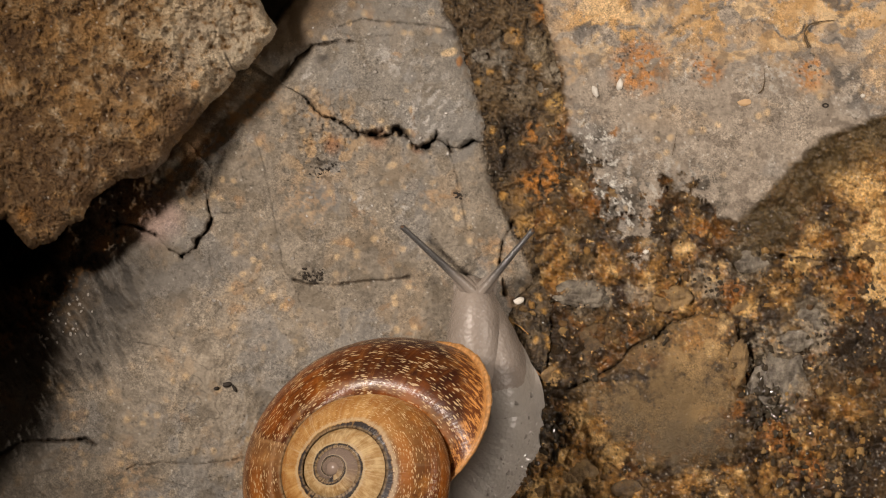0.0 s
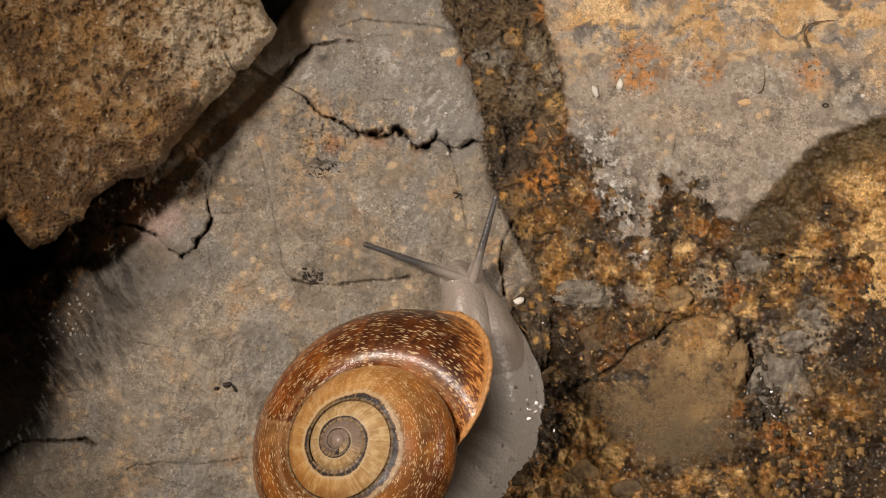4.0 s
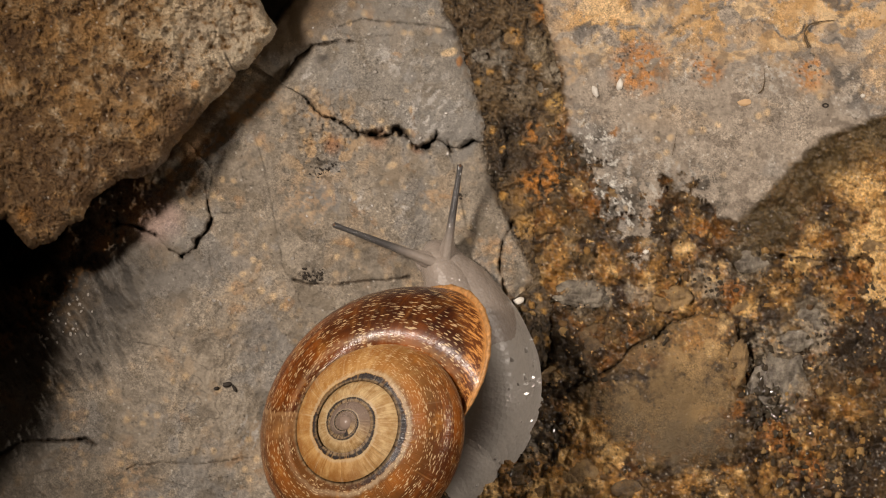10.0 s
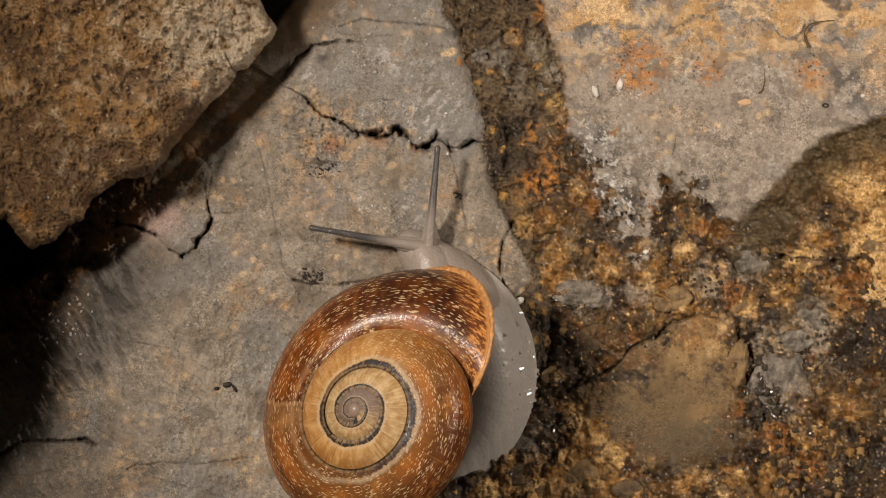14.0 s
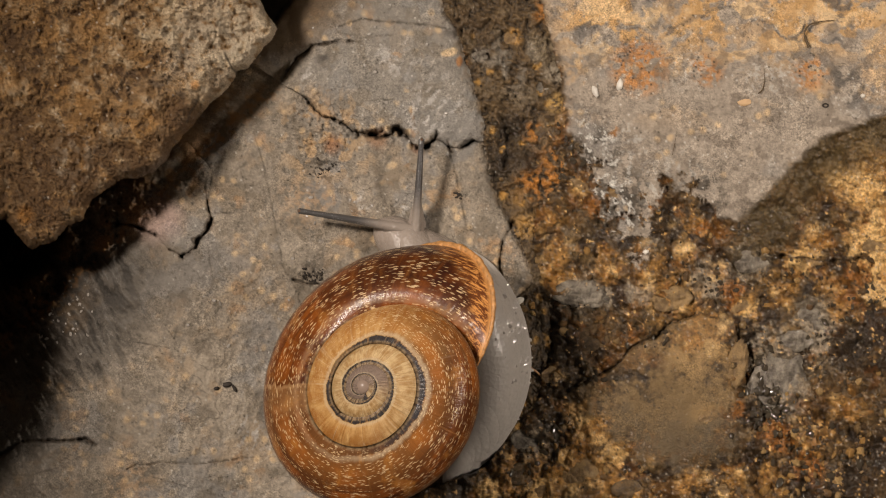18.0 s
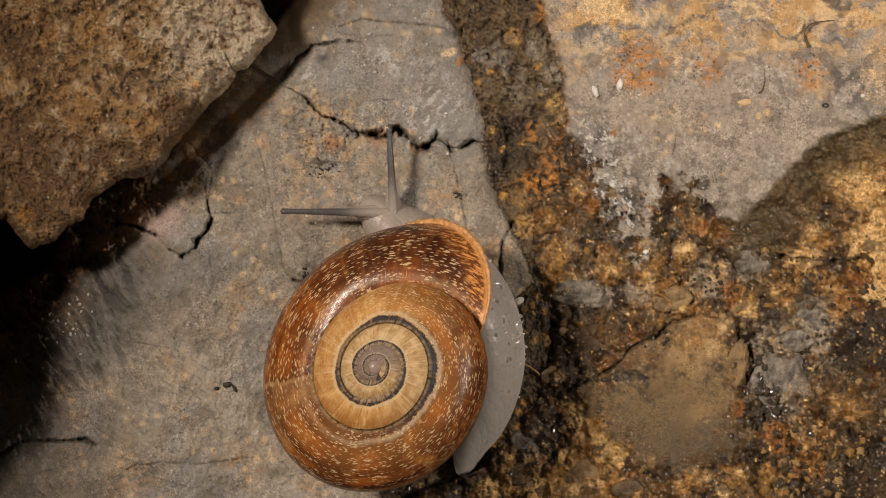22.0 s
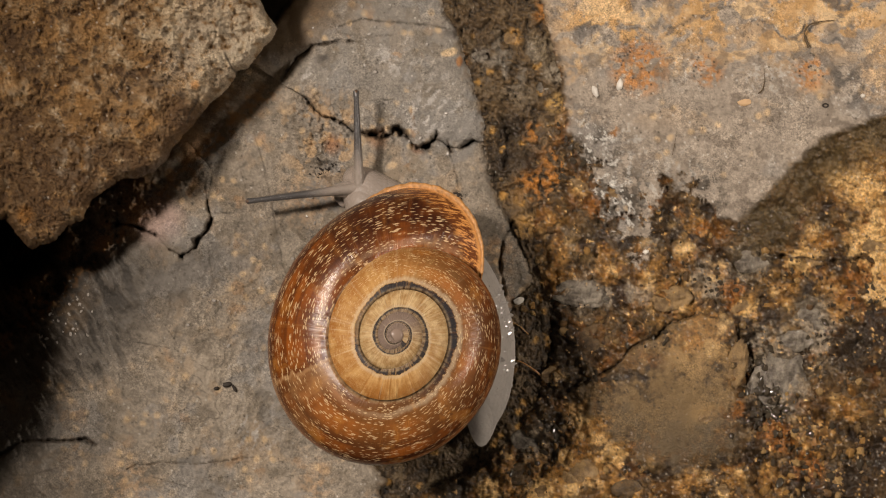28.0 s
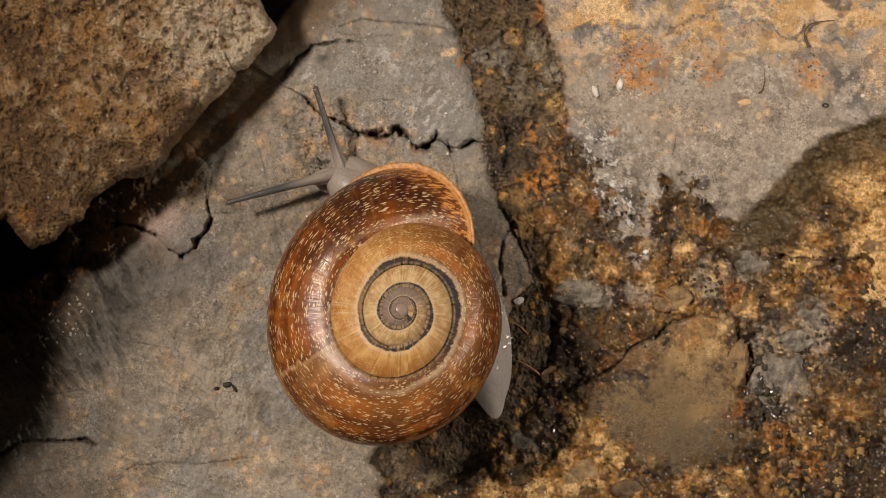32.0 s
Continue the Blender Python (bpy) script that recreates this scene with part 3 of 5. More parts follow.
        fold = fbm(0.84 * self.wx - 0.54 * self.wy, 0.16 * (0.54 * self.wx + 0.84 * self.wy), 16, 4, 157, ridged=True)
        self.flake = step(290, 170, x + 0.2 * (y - 560)) * step(430, 480, y + 0.25 * (x - 150)) * step(720, 640, y)
        out = out + self.flake * (0.0006 * fold + 0.0006 * self.mid)
        out = out + step(140, 60, x) * step(430, 490, y) * (0.0008 * self.mid + 0.0003 * self.small + 0.0006 * fold)
        self.fold = fold
        out = out - 0.03 * step(2, -14, x - 526 + 0.78 * y + 6 * self.small) * step(75, 40, y)       # black gap beside the boulder
        crust = blob(self.wx, self.wy, 575, 225, 62, 0.6)
        out = out + crust * (0.0008 * self.small + 0.0005 * self.tiny)
        # the far sides of the rocks, outside the picture, go down to the cloth
        far = np.maximum(np.maximum(-330 - x, x - 1900) / 260, np.maximum(-260 - y, y - 1150) / 260)
        out = out - 0.05 * np.clip(far, 0, 1) ** 2
        self.z = np.maximum(out, FLOOR - 0.004)

    def paint(self):
        x, y, lab = self.x, self.y, self.label
        big, mid, small, tiny = self.big, self.mid, self.small, self.tiny
        warm, cool, patch = fbm(x, y, 95, 4, 61), fbm(x, y, 140, 4, 62), fbm(x, y, 30, 4, 63)
        s1, k1 = cells(self.jx, self.jy, 24, 65)
        s2, k2 = cells(x, y, 7.5, 67)
        one = np.ones(x.shape + (1,))
        # grey limestone
        c = one * np.array(GREY) * (1 + 0.25 * big + 0.40 * mid + 0.30 * small + 0.35 * tiny)[..., None]
        c = tint(c, (0.34, 0.255, 0.165), 0.36 * step(0.08, 0.26, warm + 0.45 * patch + 0.2 * small))
        c = tint(c, BLUE, 0.55 * step(0.06, 0.24, cool + 0.4 * patch))
        c = tint(c, (0.235, 0.225, 0.205), 0.5 * step(280, 200, y + 30 * mid) * step(500, 560, x))
        # brightened left of the shell: the key lamp's gradient in the colour
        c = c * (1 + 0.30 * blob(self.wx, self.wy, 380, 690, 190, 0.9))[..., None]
        c = tint(c, (0.17, 0.14, 0.10), 0.45 * step(0.10, 0.24, fbm(self.wx, self.wy, 55, 5, 77) - 0.2 * patch))
        c = tint(c, TAN, 0.7 * step(0.02, 0.14, patch) * blob(x, y, 575, 245, 75, 0.6))
        spots = step(0.36, 0.12, s1) * (k1 > 0.55) * step(-0.05, 0.25, warm)
        c = tint(c, CREAM, 0.55 * spots)
        c = tint(c, (0.36, 0.20, 0.08), 0.35 * step(0.26, 0.38, fbm(x, y, 40, 3, 71)) * step(-0.1, 0.3, warm))
        c = tint(c, DARK, 0.6 * step(0.30, 0.12, s2) * (k2 > 0.94))
        c = tint(c, PALE, 0.5 * step(0.30, 0.12, s2) * (k2 < 0.03))
        web = np.abs(perlin(self.wx / 31 + 0.4 * small, self.wy / 24, 79))
        c = tint(c, (0.07, 0.058, 0.045), 0.5 * step(0.030, 0.006, web) * step(0.02, 0.14, fbm(x, y, 110, 3, 80)))
        scr = fbm(self.wx + 0.6 * self.wy, (self.wy - 0.5 * self.wx) * 0.22, 9, 3, 74)
        c = tint(c, (0.12, 0.105, 0.085), 0.45 * step(0.18, 0.40, scr) * step(-0.1, 0.25, big))
        c = tint(c, (0.44, 0.40, 0.34), 0.35 * step(0.20, 0.42, -scr) * step(-0.2, 0.2, cool))
        vein = np.abs(perlin(self.wx / 70, self.wy / 38, 73))
        c = tint(c, DARK, 0.45 * step(0.028, 0.0, vein) * step(0.0, 0.3, big))
        for cx, cy, r in ((700, 100, 26), (775, 185, 34), (735, 222, 24), (548, 140, 14), (718, 365, 14), (445, 765, 30), (645, 355, 14)):
            c = tint(c, (0.46, 0.44, 0.41), 0.65 * blob(x, y, cx, cy, 1.3 * r, 0.9) * step(0.04, 0.30, fbm(0.35 * (self.wx - self.wy), self.wx + self.wy, 15, 4, 76) + 0.3 * tiny))
        for cx, cy, r in ((540, 355, 40), (580, 355, 12), (765, 350, 18), (880, 450, 30), (230, 855, 40), (560, 860, 26), (570, 200, 26)):
            c = tint(c, (0.44, 0.28, 0.145), 0.42 * blob(self.wx, self.wy, cx, cy, r, 0.8) * step(-0.2, 0.25, small + 0.4 * tiny))
        c = tint(c, (0.30, 0.13, 0.04), 0.45 * blob(self.wx, self.wy, 668, 246, 14, 0.7) + 0.4 * blob(self.wx, self.wy, 740, 265, 9, 0.7) + 0.6 * blob(self.wx, self.wy, 590, 255, 14, 0.8))
        c = tint(c, (0.42, 0.30, 0.26), 0.6 * blob(self.wx, self.wy, 270, 385, 45, 0.6))
        c = tint(c, DARK, shade_lines(self.jx, self.jy, FAINT))
        for cx, cy, r in ((548, 490, 24), (570, 300, 22), (810, 345, 9)):
            c = tint(c, DARK, 0.8 * blob(x, y, cx, cy, r, 0.8) * step(0.05, 0.25, small))
        # towards the left edge the fading lamp is painted as darker stone
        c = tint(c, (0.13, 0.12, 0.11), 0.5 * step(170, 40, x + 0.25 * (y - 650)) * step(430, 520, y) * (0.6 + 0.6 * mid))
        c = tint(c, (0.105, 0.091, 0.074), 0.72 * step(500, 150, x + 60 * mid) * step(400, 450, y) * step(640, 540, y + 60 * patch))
        # dark streaked flake, part of its darkness being that painted shade
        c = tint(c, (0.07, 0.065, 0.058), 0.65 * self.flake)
        c = tint(c, (0.028, 0.025, 0.021), 0.7 * self.flake * step(0.45, 0.15, self.fold + 0.3 * mid))
        c = tint(c, (0.19, 0.18, 0.165), 0.5 * self.flake * step(0.62, 0.85, self.fold))
        # shade along the left edge, painted in
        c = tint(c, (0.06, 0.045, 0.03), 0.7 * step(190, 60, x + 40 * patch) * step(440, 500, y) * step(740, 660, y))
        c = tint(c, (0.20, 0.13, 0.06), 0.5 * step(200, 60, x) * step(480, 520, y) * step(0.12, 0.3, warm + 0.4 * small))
        # dimness of the lower left corner, put into the colour likewise
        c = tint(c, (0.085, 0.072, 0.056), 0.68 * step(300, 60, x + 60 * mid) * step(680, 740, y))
        edge = step(12, 0, self.left) * step(-0.25, 0.2, small)
        c = tint(c, BROWN, 0.6 * edge)
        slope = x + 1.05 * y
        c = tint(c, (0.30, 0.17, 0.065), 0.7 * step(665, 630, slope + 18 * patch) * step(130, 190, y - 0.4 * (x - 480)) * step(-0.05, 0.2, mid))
        # brown side face; the boulder's shade is put into its colour too
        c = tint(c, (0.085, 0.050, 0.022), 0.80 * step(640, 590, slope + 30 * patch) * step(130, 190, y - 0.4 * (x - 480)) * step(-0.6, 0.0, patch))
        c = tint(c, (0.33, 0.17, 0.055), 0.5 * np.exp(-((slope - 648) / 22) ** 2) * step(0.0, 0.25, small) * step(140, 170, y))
        # browner layer by the gap, painted dimmer as if partly shaded
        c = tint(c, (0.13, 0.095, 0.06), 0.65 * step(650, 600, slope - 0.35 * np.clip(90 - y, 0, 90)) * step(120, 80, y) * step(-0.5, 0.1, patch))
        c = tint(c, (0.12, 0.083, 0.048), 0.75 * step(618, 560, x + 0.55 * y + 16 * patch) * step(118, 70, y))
        c = 0.23 * (np.clip(c, 0.003, 0.8) / 0.23) ** 1.12
        for cx, cy, r in ((797, 52, 13), (812, 36, 10), (568, 105, 9), (690, 245, 10)):
            c = tint(c, (0.06, 0.052, 0.045), 0.75 * blob(self.wx, self.wy, cx, cy, r, 0.8) * step(-0.3, 0.1, small))
        c = tint(c, CREAM, 0.85 * blob(self.jx, (self.jy - 93) * 1.9 + 93 + 0.5 * (self.jx - 795), 795, 93, 13, 0.3))
        c = tint(c, (0.36, 0.16, 0.045), 0.85 * blob(self.jx, self.jy * 0.6 + 43, 813, 108, 6, 0.4))
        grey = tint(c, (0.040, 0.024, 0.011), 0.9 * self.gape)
        # soil in the seam
        c = one * np.array((0.084, 0.058, 0.030)) * (1 + 0.7 * mid + 0.9 * small + 0.8 * tiny)[..., None]
        c = c * (1 - 0.2 * step(420, 520, y))[..., None]
        c = tint(c, (0.15, 0.115, 0.07), 0.6 * step(0.10, 0.30, patch + 0.3 * small))
        c = tint(c, GOLD, 0.7 * step(0.40, 0.05, s1 + 0.4 * small) * (k1 > 0.84))
        for cx, cy, r in ((985, 305, 46), (945, 235, 16), (940, 330, 26), (812, 108, 14), (968, 20, 20)):
            c = tint(c, (0.34, 0.160, 0.036), 0.8 * blob(self.wx, self.wy, cx, cy, r, 0.6) * step(-0.25, 0.12, small))
        for cx, cy, r, col in ((910, 66, 14, (0.40, 0.24, 0.08)), (985, 185, 16, (0.40, 0.27, 0.10)), (905, 225, 26, (0.016, 0.012, 0.008)),
                               (890, 285, 28, (0.014, 0.010, 0.007)), (940, 285, 24, (0.018, 0.013, 0.008)), (850, 100, 12, (0.42, 0.40, 0.36)),
                               (960, 90, 24, (0.20, 0.165, 0.11)), (880, 160, 26, (0.12, 0.085, 0.045)), (835, 40, 30, (0.10, 0.07, 0.04)),
                               (925, 170, 22, (0.15, 0.12, 0.08)), (980, 130, 18, (0.25, 0.22, 0.17)), (930, 400, 20, (0.30, 0.19, 0.07)),
                               (915, 345, 20, (0.16, 0.10, 0.04)), (965, 385, 20, (0.40, 0.25, 0.09)),
                               (930, 800, 40, (0.22, 0.17, 0.11)), (860, 850, 44, (0.15, 0.11, 0.06)), (965, 735, 28, (0.28, 0.18, 0.07)), (780, 868, 30, (0.20, 0.16, 0.10))):
            c = tint(c, col, 0.8 * blob(self.wx, self.wy, cx, cy, r, 0.6) * step(-0.4, 0.05, small + 0.4 * tiny))
        c = 0.08 * (np.clip(c, 0.003, 0.8) / 0.08) ** 1.2
        soil = tint(c, (0.26, 0.235, 0.19), 0.75 * blob(self.wx, self.wy, 905, 110, 40, 0.8) * step(-0.1, 0.2, patch))
        # dry top of the right rock
        c = one * np.array((0.330, 0.284, 0.230)) * (1 + 0.28 * mid + 0.22 * small + 0.25 * tiny)[..., None]
        c = tint(c, BLUE, 0.55 * step(0.05, 0.4, cool))
        vx, vy = self.wx + 30 * fbm(x, y, 70, 3, 88), self.wy + 30 * fbm(x, y, 70, 3, 89) + 0.12 * x
        streak = fbm(vx * 0.4, vy, 34, 5, 81)
        top = step(150, 40, y + 40 * mid) * step(930, 1040, x)
        c = tint(c, (0.50, 0.32, 0.14), 0.9 * top * step(-0.06, 0.10, streak + 0.3 * small))
        c = tint(c, CREAM, 0.8 * top * step(0.12, 0.24, fbm(vx * 0.5, vy, 46, 5, 83)))
        c = tint(c, (0.10, 0.095, 0.09), 0.8 * top * step(0.18, 0.30, fbm(vx * 0.45, vy, 34, 5, 85)))
        c = tint(c, (0.50, 0.34, 0.18), 0.5 * step(0.12, 0.3, warm + 0.3 * small) * step(260, 120, y))
        c = tint(c, CREAM, 0.55 * spots)
        for cx, cy, r in ((1132, 118, 46), (1250, 124, 26), (1434, 132, 28), (1085, 235, 8)):
            m = blob(self.wx, self.wy, cx, cy, r, 0.45)
            c = tint(c, (0.44, 0.205, 0.055), 0.85 * m * step(-0.25, 0.1, small + 0.6 * patch))
            c = tint(c, DARK, 0.8 * m * step(0.34, 0.2, s2) * (k2 > 0.84))
        for cx, cy, r in ((1225, 130, 30), (1115, 250, 26), (1350, 135, 34), (1400, 145, 26), (1120, 330, 60), (1215, 320, 40)):
            c = tint(c, (0.44, 0.42, 0.38), 0.7 * blob(self.wx, self.wy, cx, cy, r, 0.8) * step(0.0, 0.3, small + 0.5 * tiny))
        # dark speckled stains on the dry stone
        colouring = np.maximum(blob(self.wx, self.wy, 1100, 350, 60, 0.7), np.maximum(blob(self.wx, self.wy, 1240, 350, 50, 0.7), blob(self.wx, self.wy, 1040, 280, 62, 0.7)))
        c = tint(c, (0.055, 0.045, 0.032), 0.85 * colouring * step(-0.06, 0.14, patch + 0.6 * small + 0.3 * tiny))
        c = tint(c, PALE, 0.6 * (colouring + 0.35) * step(0.16, 0.3, small + 0.4 * tiny) * step(0.0, 0.2, cool))
        c = tint(c, (0.16, 0.13, 0.10), 0.5 * step(0.16, 0.26, fbm(self.wx, self.wy, 38, 5, 78)))
        c = tint(c, (0.07, 0.065, 0.06), 0.7 * blob(self.wx, self.wy, 1500, 150, 40, 0.5) * step(0.0, 0.25, patch))
        c = tint(c, DARK, 0.6 * step(0.30, 0.12, s2) * (k2 > 0.94))
        c = tint(c, PALE, 0.6 * step(0.30, 0.12, s2) * (k2 < 0.04))
        c = tint(c, (0.08, 0.066, 0.05), 0.5 * step(0.030, 0.006, web) * step(-0.02, 0.10, fbm(x, y, 90, 3, 86)))
        c = 0.30 * (np.clip(c, 0.003, 0.8) / 0.30) ** 1.15
        dry_c = tint(c, DARK, 0.5 * step(0.02, 0.0, np.abs(perlin(self.wx / 50, self.wy / 60, 87))) * step(0, 0.3, mid))
        # wet conglomerate
        qx, qy = self.wx + 12 * fbm(x, y, 26, 3, 95), self.wy + 12 * fbm(x, y, 26, 3, 96)
        lumpy = fbm(qx, qy, 50, 4, 97) + 0.15 * small
        c = one * np.array((0.100, 0.066, 0.029)) * (1 + 0.7 * mid + 0.45 * small + 0.4 * tiny)[..., None]
        c = tint(c, (0.125, 0.100, 0.066), 0.55 * step(0.04, 0.30, cool + 0.3 * small))
        c = tint(c, (0.120, 0.064, 0.018), 0.8 * step(0.0, 0.26, warm + 0.3 * small))
        c = tint(c, (0.19, 0.155, 0.11), 0.35 * step(0.24, 0.40, patch + 0.4 * tiny))
        c = tint(c, (0.20, 0.100, 0.026), 0.6 * step(0.16, 0.32, lumpy))
        swarm = 0.5 * step(0.12, 0.34, fbm(x, y, 120, 4, 98))
        for k in (2, 4):
            for cx, cy, r in WET_PATCHES[k][0]:
                swarm = np.maximum(swarm, blob(qx, qy, cx, cy, 1.35 * r, 0.5))
        shore = step(-95, -20, self.dry + 30 * patch) * step(1290, 1330, x)
        swarm = swarm * (1 - 0.75 * shore)
        c = tint(c, UMBER, 0.85 * step(0.08, 0.26, fbm(qx, qy, 80, 4, 93) - 0.15 * swarm - 0.3 * shore))
        for n, (group, col, much) in enumerate(WET_PATCHES):
            for cx, cy, r in group:
                c = tint(c, col, (0.45 if n == 2 else much) * step(0.2, 0.8, blob(qx, qy, cx, cy, r, 0.8) + 0.6 * small + 0.3 * tiny - 0.05))
        c = tint(c, (0.22, 0.090, 0.026), 0.25 * step(0.30, 0.44, fbm(qx, qy, 46, 3, 91)))
        for wide, seed, much in ((46, 201, 0.85), (27, 203, 0.8), (15, 205, 0.55)):
            dot, tag = cells(x + 5 * small, y + 5 * self.mid, wide, seed)
            size = 0.16 + 0.34 * tag
            m = much * step(1.15 * size, 0.15 * size, dot + 0.10 * small) * swarm * (hashed(np.floor(tag * 4096).astype(np.int64), np.int64(3), seed) > 0.35)
            self.z = self.z + (lab == 5) * 0.000014 * wide * m
            c = tint(c, np.array((0.345, 0.212, 0.078)), m * (tag <= 0.75))
            c = tint(c, np.array((0.50, 0.365, 0.19)), m * (tag > 0.75))
        c = tint(c, UMBER, 0.7 * step(0.05, 0.0, np.abs(perlin(qx / 40, qy / 40, 99))) * step(-0.1, 0.2, mid))
        c = tint(c, UMBER, 0.7 * step(0.42, 0.22, s2) * (k2 > 0.86))
        c = tint(c, (0.34, 0.31, 0.27), 0.5 * step(0.36, 0.18, s2) * (k2 < 0.10))
        c = tint(c, (0.100, 0.074, 0.036), 0.75 * step(-110, -50, self.dry + 25 * patch) * step(1270, 1320, x) * step(-0.35, 0.05, small + 0.4 * tiny + 0.4))
        c = tint(c, DARK, 0.75 * step(-30, -2, self.dry) * step(-0.25, 0.2, patch) * step(1300, 1150, x) * step(330, 360, y))
        wet_c = 0.15 * (np.clip(c, 0.003, 0.8) / 0.15) ** 1.28
        grit = fbm(x, y, 4.2, 2, 211) + 0.5 * fbm(x, y, 9, 2, 213)
        wet_c = wet_c * np.clip(1 + 0.7 * grit, 0.4, 1.8)[..., None]
        blend = step(-7, 7, self.dry + 5 * small)
        right = wet_c * (1 - blend)[..., None] + dry_c * blend[..., None]
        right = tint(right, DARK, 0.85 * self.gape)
        # smooth wet ledge
        c = one * np.array((0.165, 0.108, 0.047)) * (1 + 0.35 * mid + 0.20 * small + 0.22 * tiny)[..., None]
        for cx, cy, r in ((1245, 742, 26), (1225, 632, 36), (1270, 600, 40), (1090, 655, 30), (1300, 715, 24)):
            c = tint(c, (0.36, 0.23, 0.095), 0.5 * blob(self.wx, self.wy, cx, cy, r, 0.7))
        c = tint(c, (0.10, 0.075, 0.042), 0.7 * step(0.0, 0.4, cool + 0.3 * mid))
        c = tint(c, DARK, 0.7 * step(0.34, 0.16, s2) * (k2 > 0.88))
        c = tint(c, (0.085, 0.062, 0.034), 0.75 * step(690, 800, y + 60 * mid + 25 * small))
        rest = (step(85, 10, self.ledge + 60 * small + 60 * mid) * step(560, 690, y + 0.55 * (x - 1100)))[..., None]
        ledge = 1.05 * c * (1 - rest) + wet_c * rest
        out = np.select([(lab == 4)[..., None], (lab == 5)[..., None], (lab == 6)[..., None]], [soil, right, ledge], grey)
        self.colouring = np.clip(out, 0.004, 0.85)
        wet_here = np.select([lab == 4, lab == 5, lab == 6], [0.65 + 0 * x, 0.95 * (1 - blend), 0.12 + 0.6 * rest[..., 0]],
                             0.25 * step(40, 0, self.left))
        self.wet = np.clip(wet_here + 0.35 * small, 0, 1)


gx, gy = spread(-24, 1592, 1.8, -620, 2180), spread(-24, 906, 1.8, -540, 1430)
bed = Bed(gx, gy)
cell_label = bed.label[:-1, :-1]


def bed_piece(name, number, mat, parent, drop, label=""):
    v, q, src = cut_sheet(gx, gy, bed.z, cell_label == number, drop)
    return sheet_mesh(name, v, q, mat, bed.colouring.reshape(-1, 3)[src], bed.wet.ravel()[src], parent, label)


def level_at(px, py):
    """Height of the stones at a place of the plan."""
    j, i = int(np.clip(np.searchsorted(gx, px), 0, len(gx) - 1)), int(np.clip(np.searchsorted(gy, py), 0, len(gy) - 1))
    return float(bed.z[i, j])


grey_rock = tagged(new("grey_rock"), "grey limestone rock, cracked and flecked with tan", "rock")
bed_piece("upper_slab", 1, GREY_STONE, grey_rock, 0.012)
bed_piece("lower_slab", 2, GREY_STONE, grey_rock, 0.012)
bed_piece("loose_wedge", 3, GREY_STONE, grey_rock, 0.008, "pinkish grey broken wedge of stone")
brown_rock = tagged(new("brown_rock"), "brown and grey rock, wet and rusty below, dry on top", "rock")
bed_piece("mottled_slab", 5, WET_STONE, brown_rock, 0.012)
bed_piece("smooth_ledge", 6, WET_STONE, brown_rock, 0.008, "smooth wet brown ledge")
soil = bed_piece("soil", 4, WET_STONE, None, 0.012)
tagged(soil, "dark damp soil packed in the seam between rocks", "soil", kind="stuff")

# ---- the brown boulder above the others ----
BOULDER = [(440, -420), (452, -20), (470, 20), (490, 50), (478, 72), (466, 84), (452, 104), (436, 120), (418, 127), (412, 142), (402, 157), (386, 172), (370, 184),
           (352, 205), (330, 232), (304, 262), (294, 284), (276, 300), (248, 314), (212, 318), (186, 336), (162, 352), (146, 388), (118, 400),
           (98, 424), (56, 441), (36, 424), (8, 386), (-30, 396), (-110, 430), (-190, 520), (-220, 700), (-260, 900), (-400, 1000), (-900, 1000), (-900, -420)]


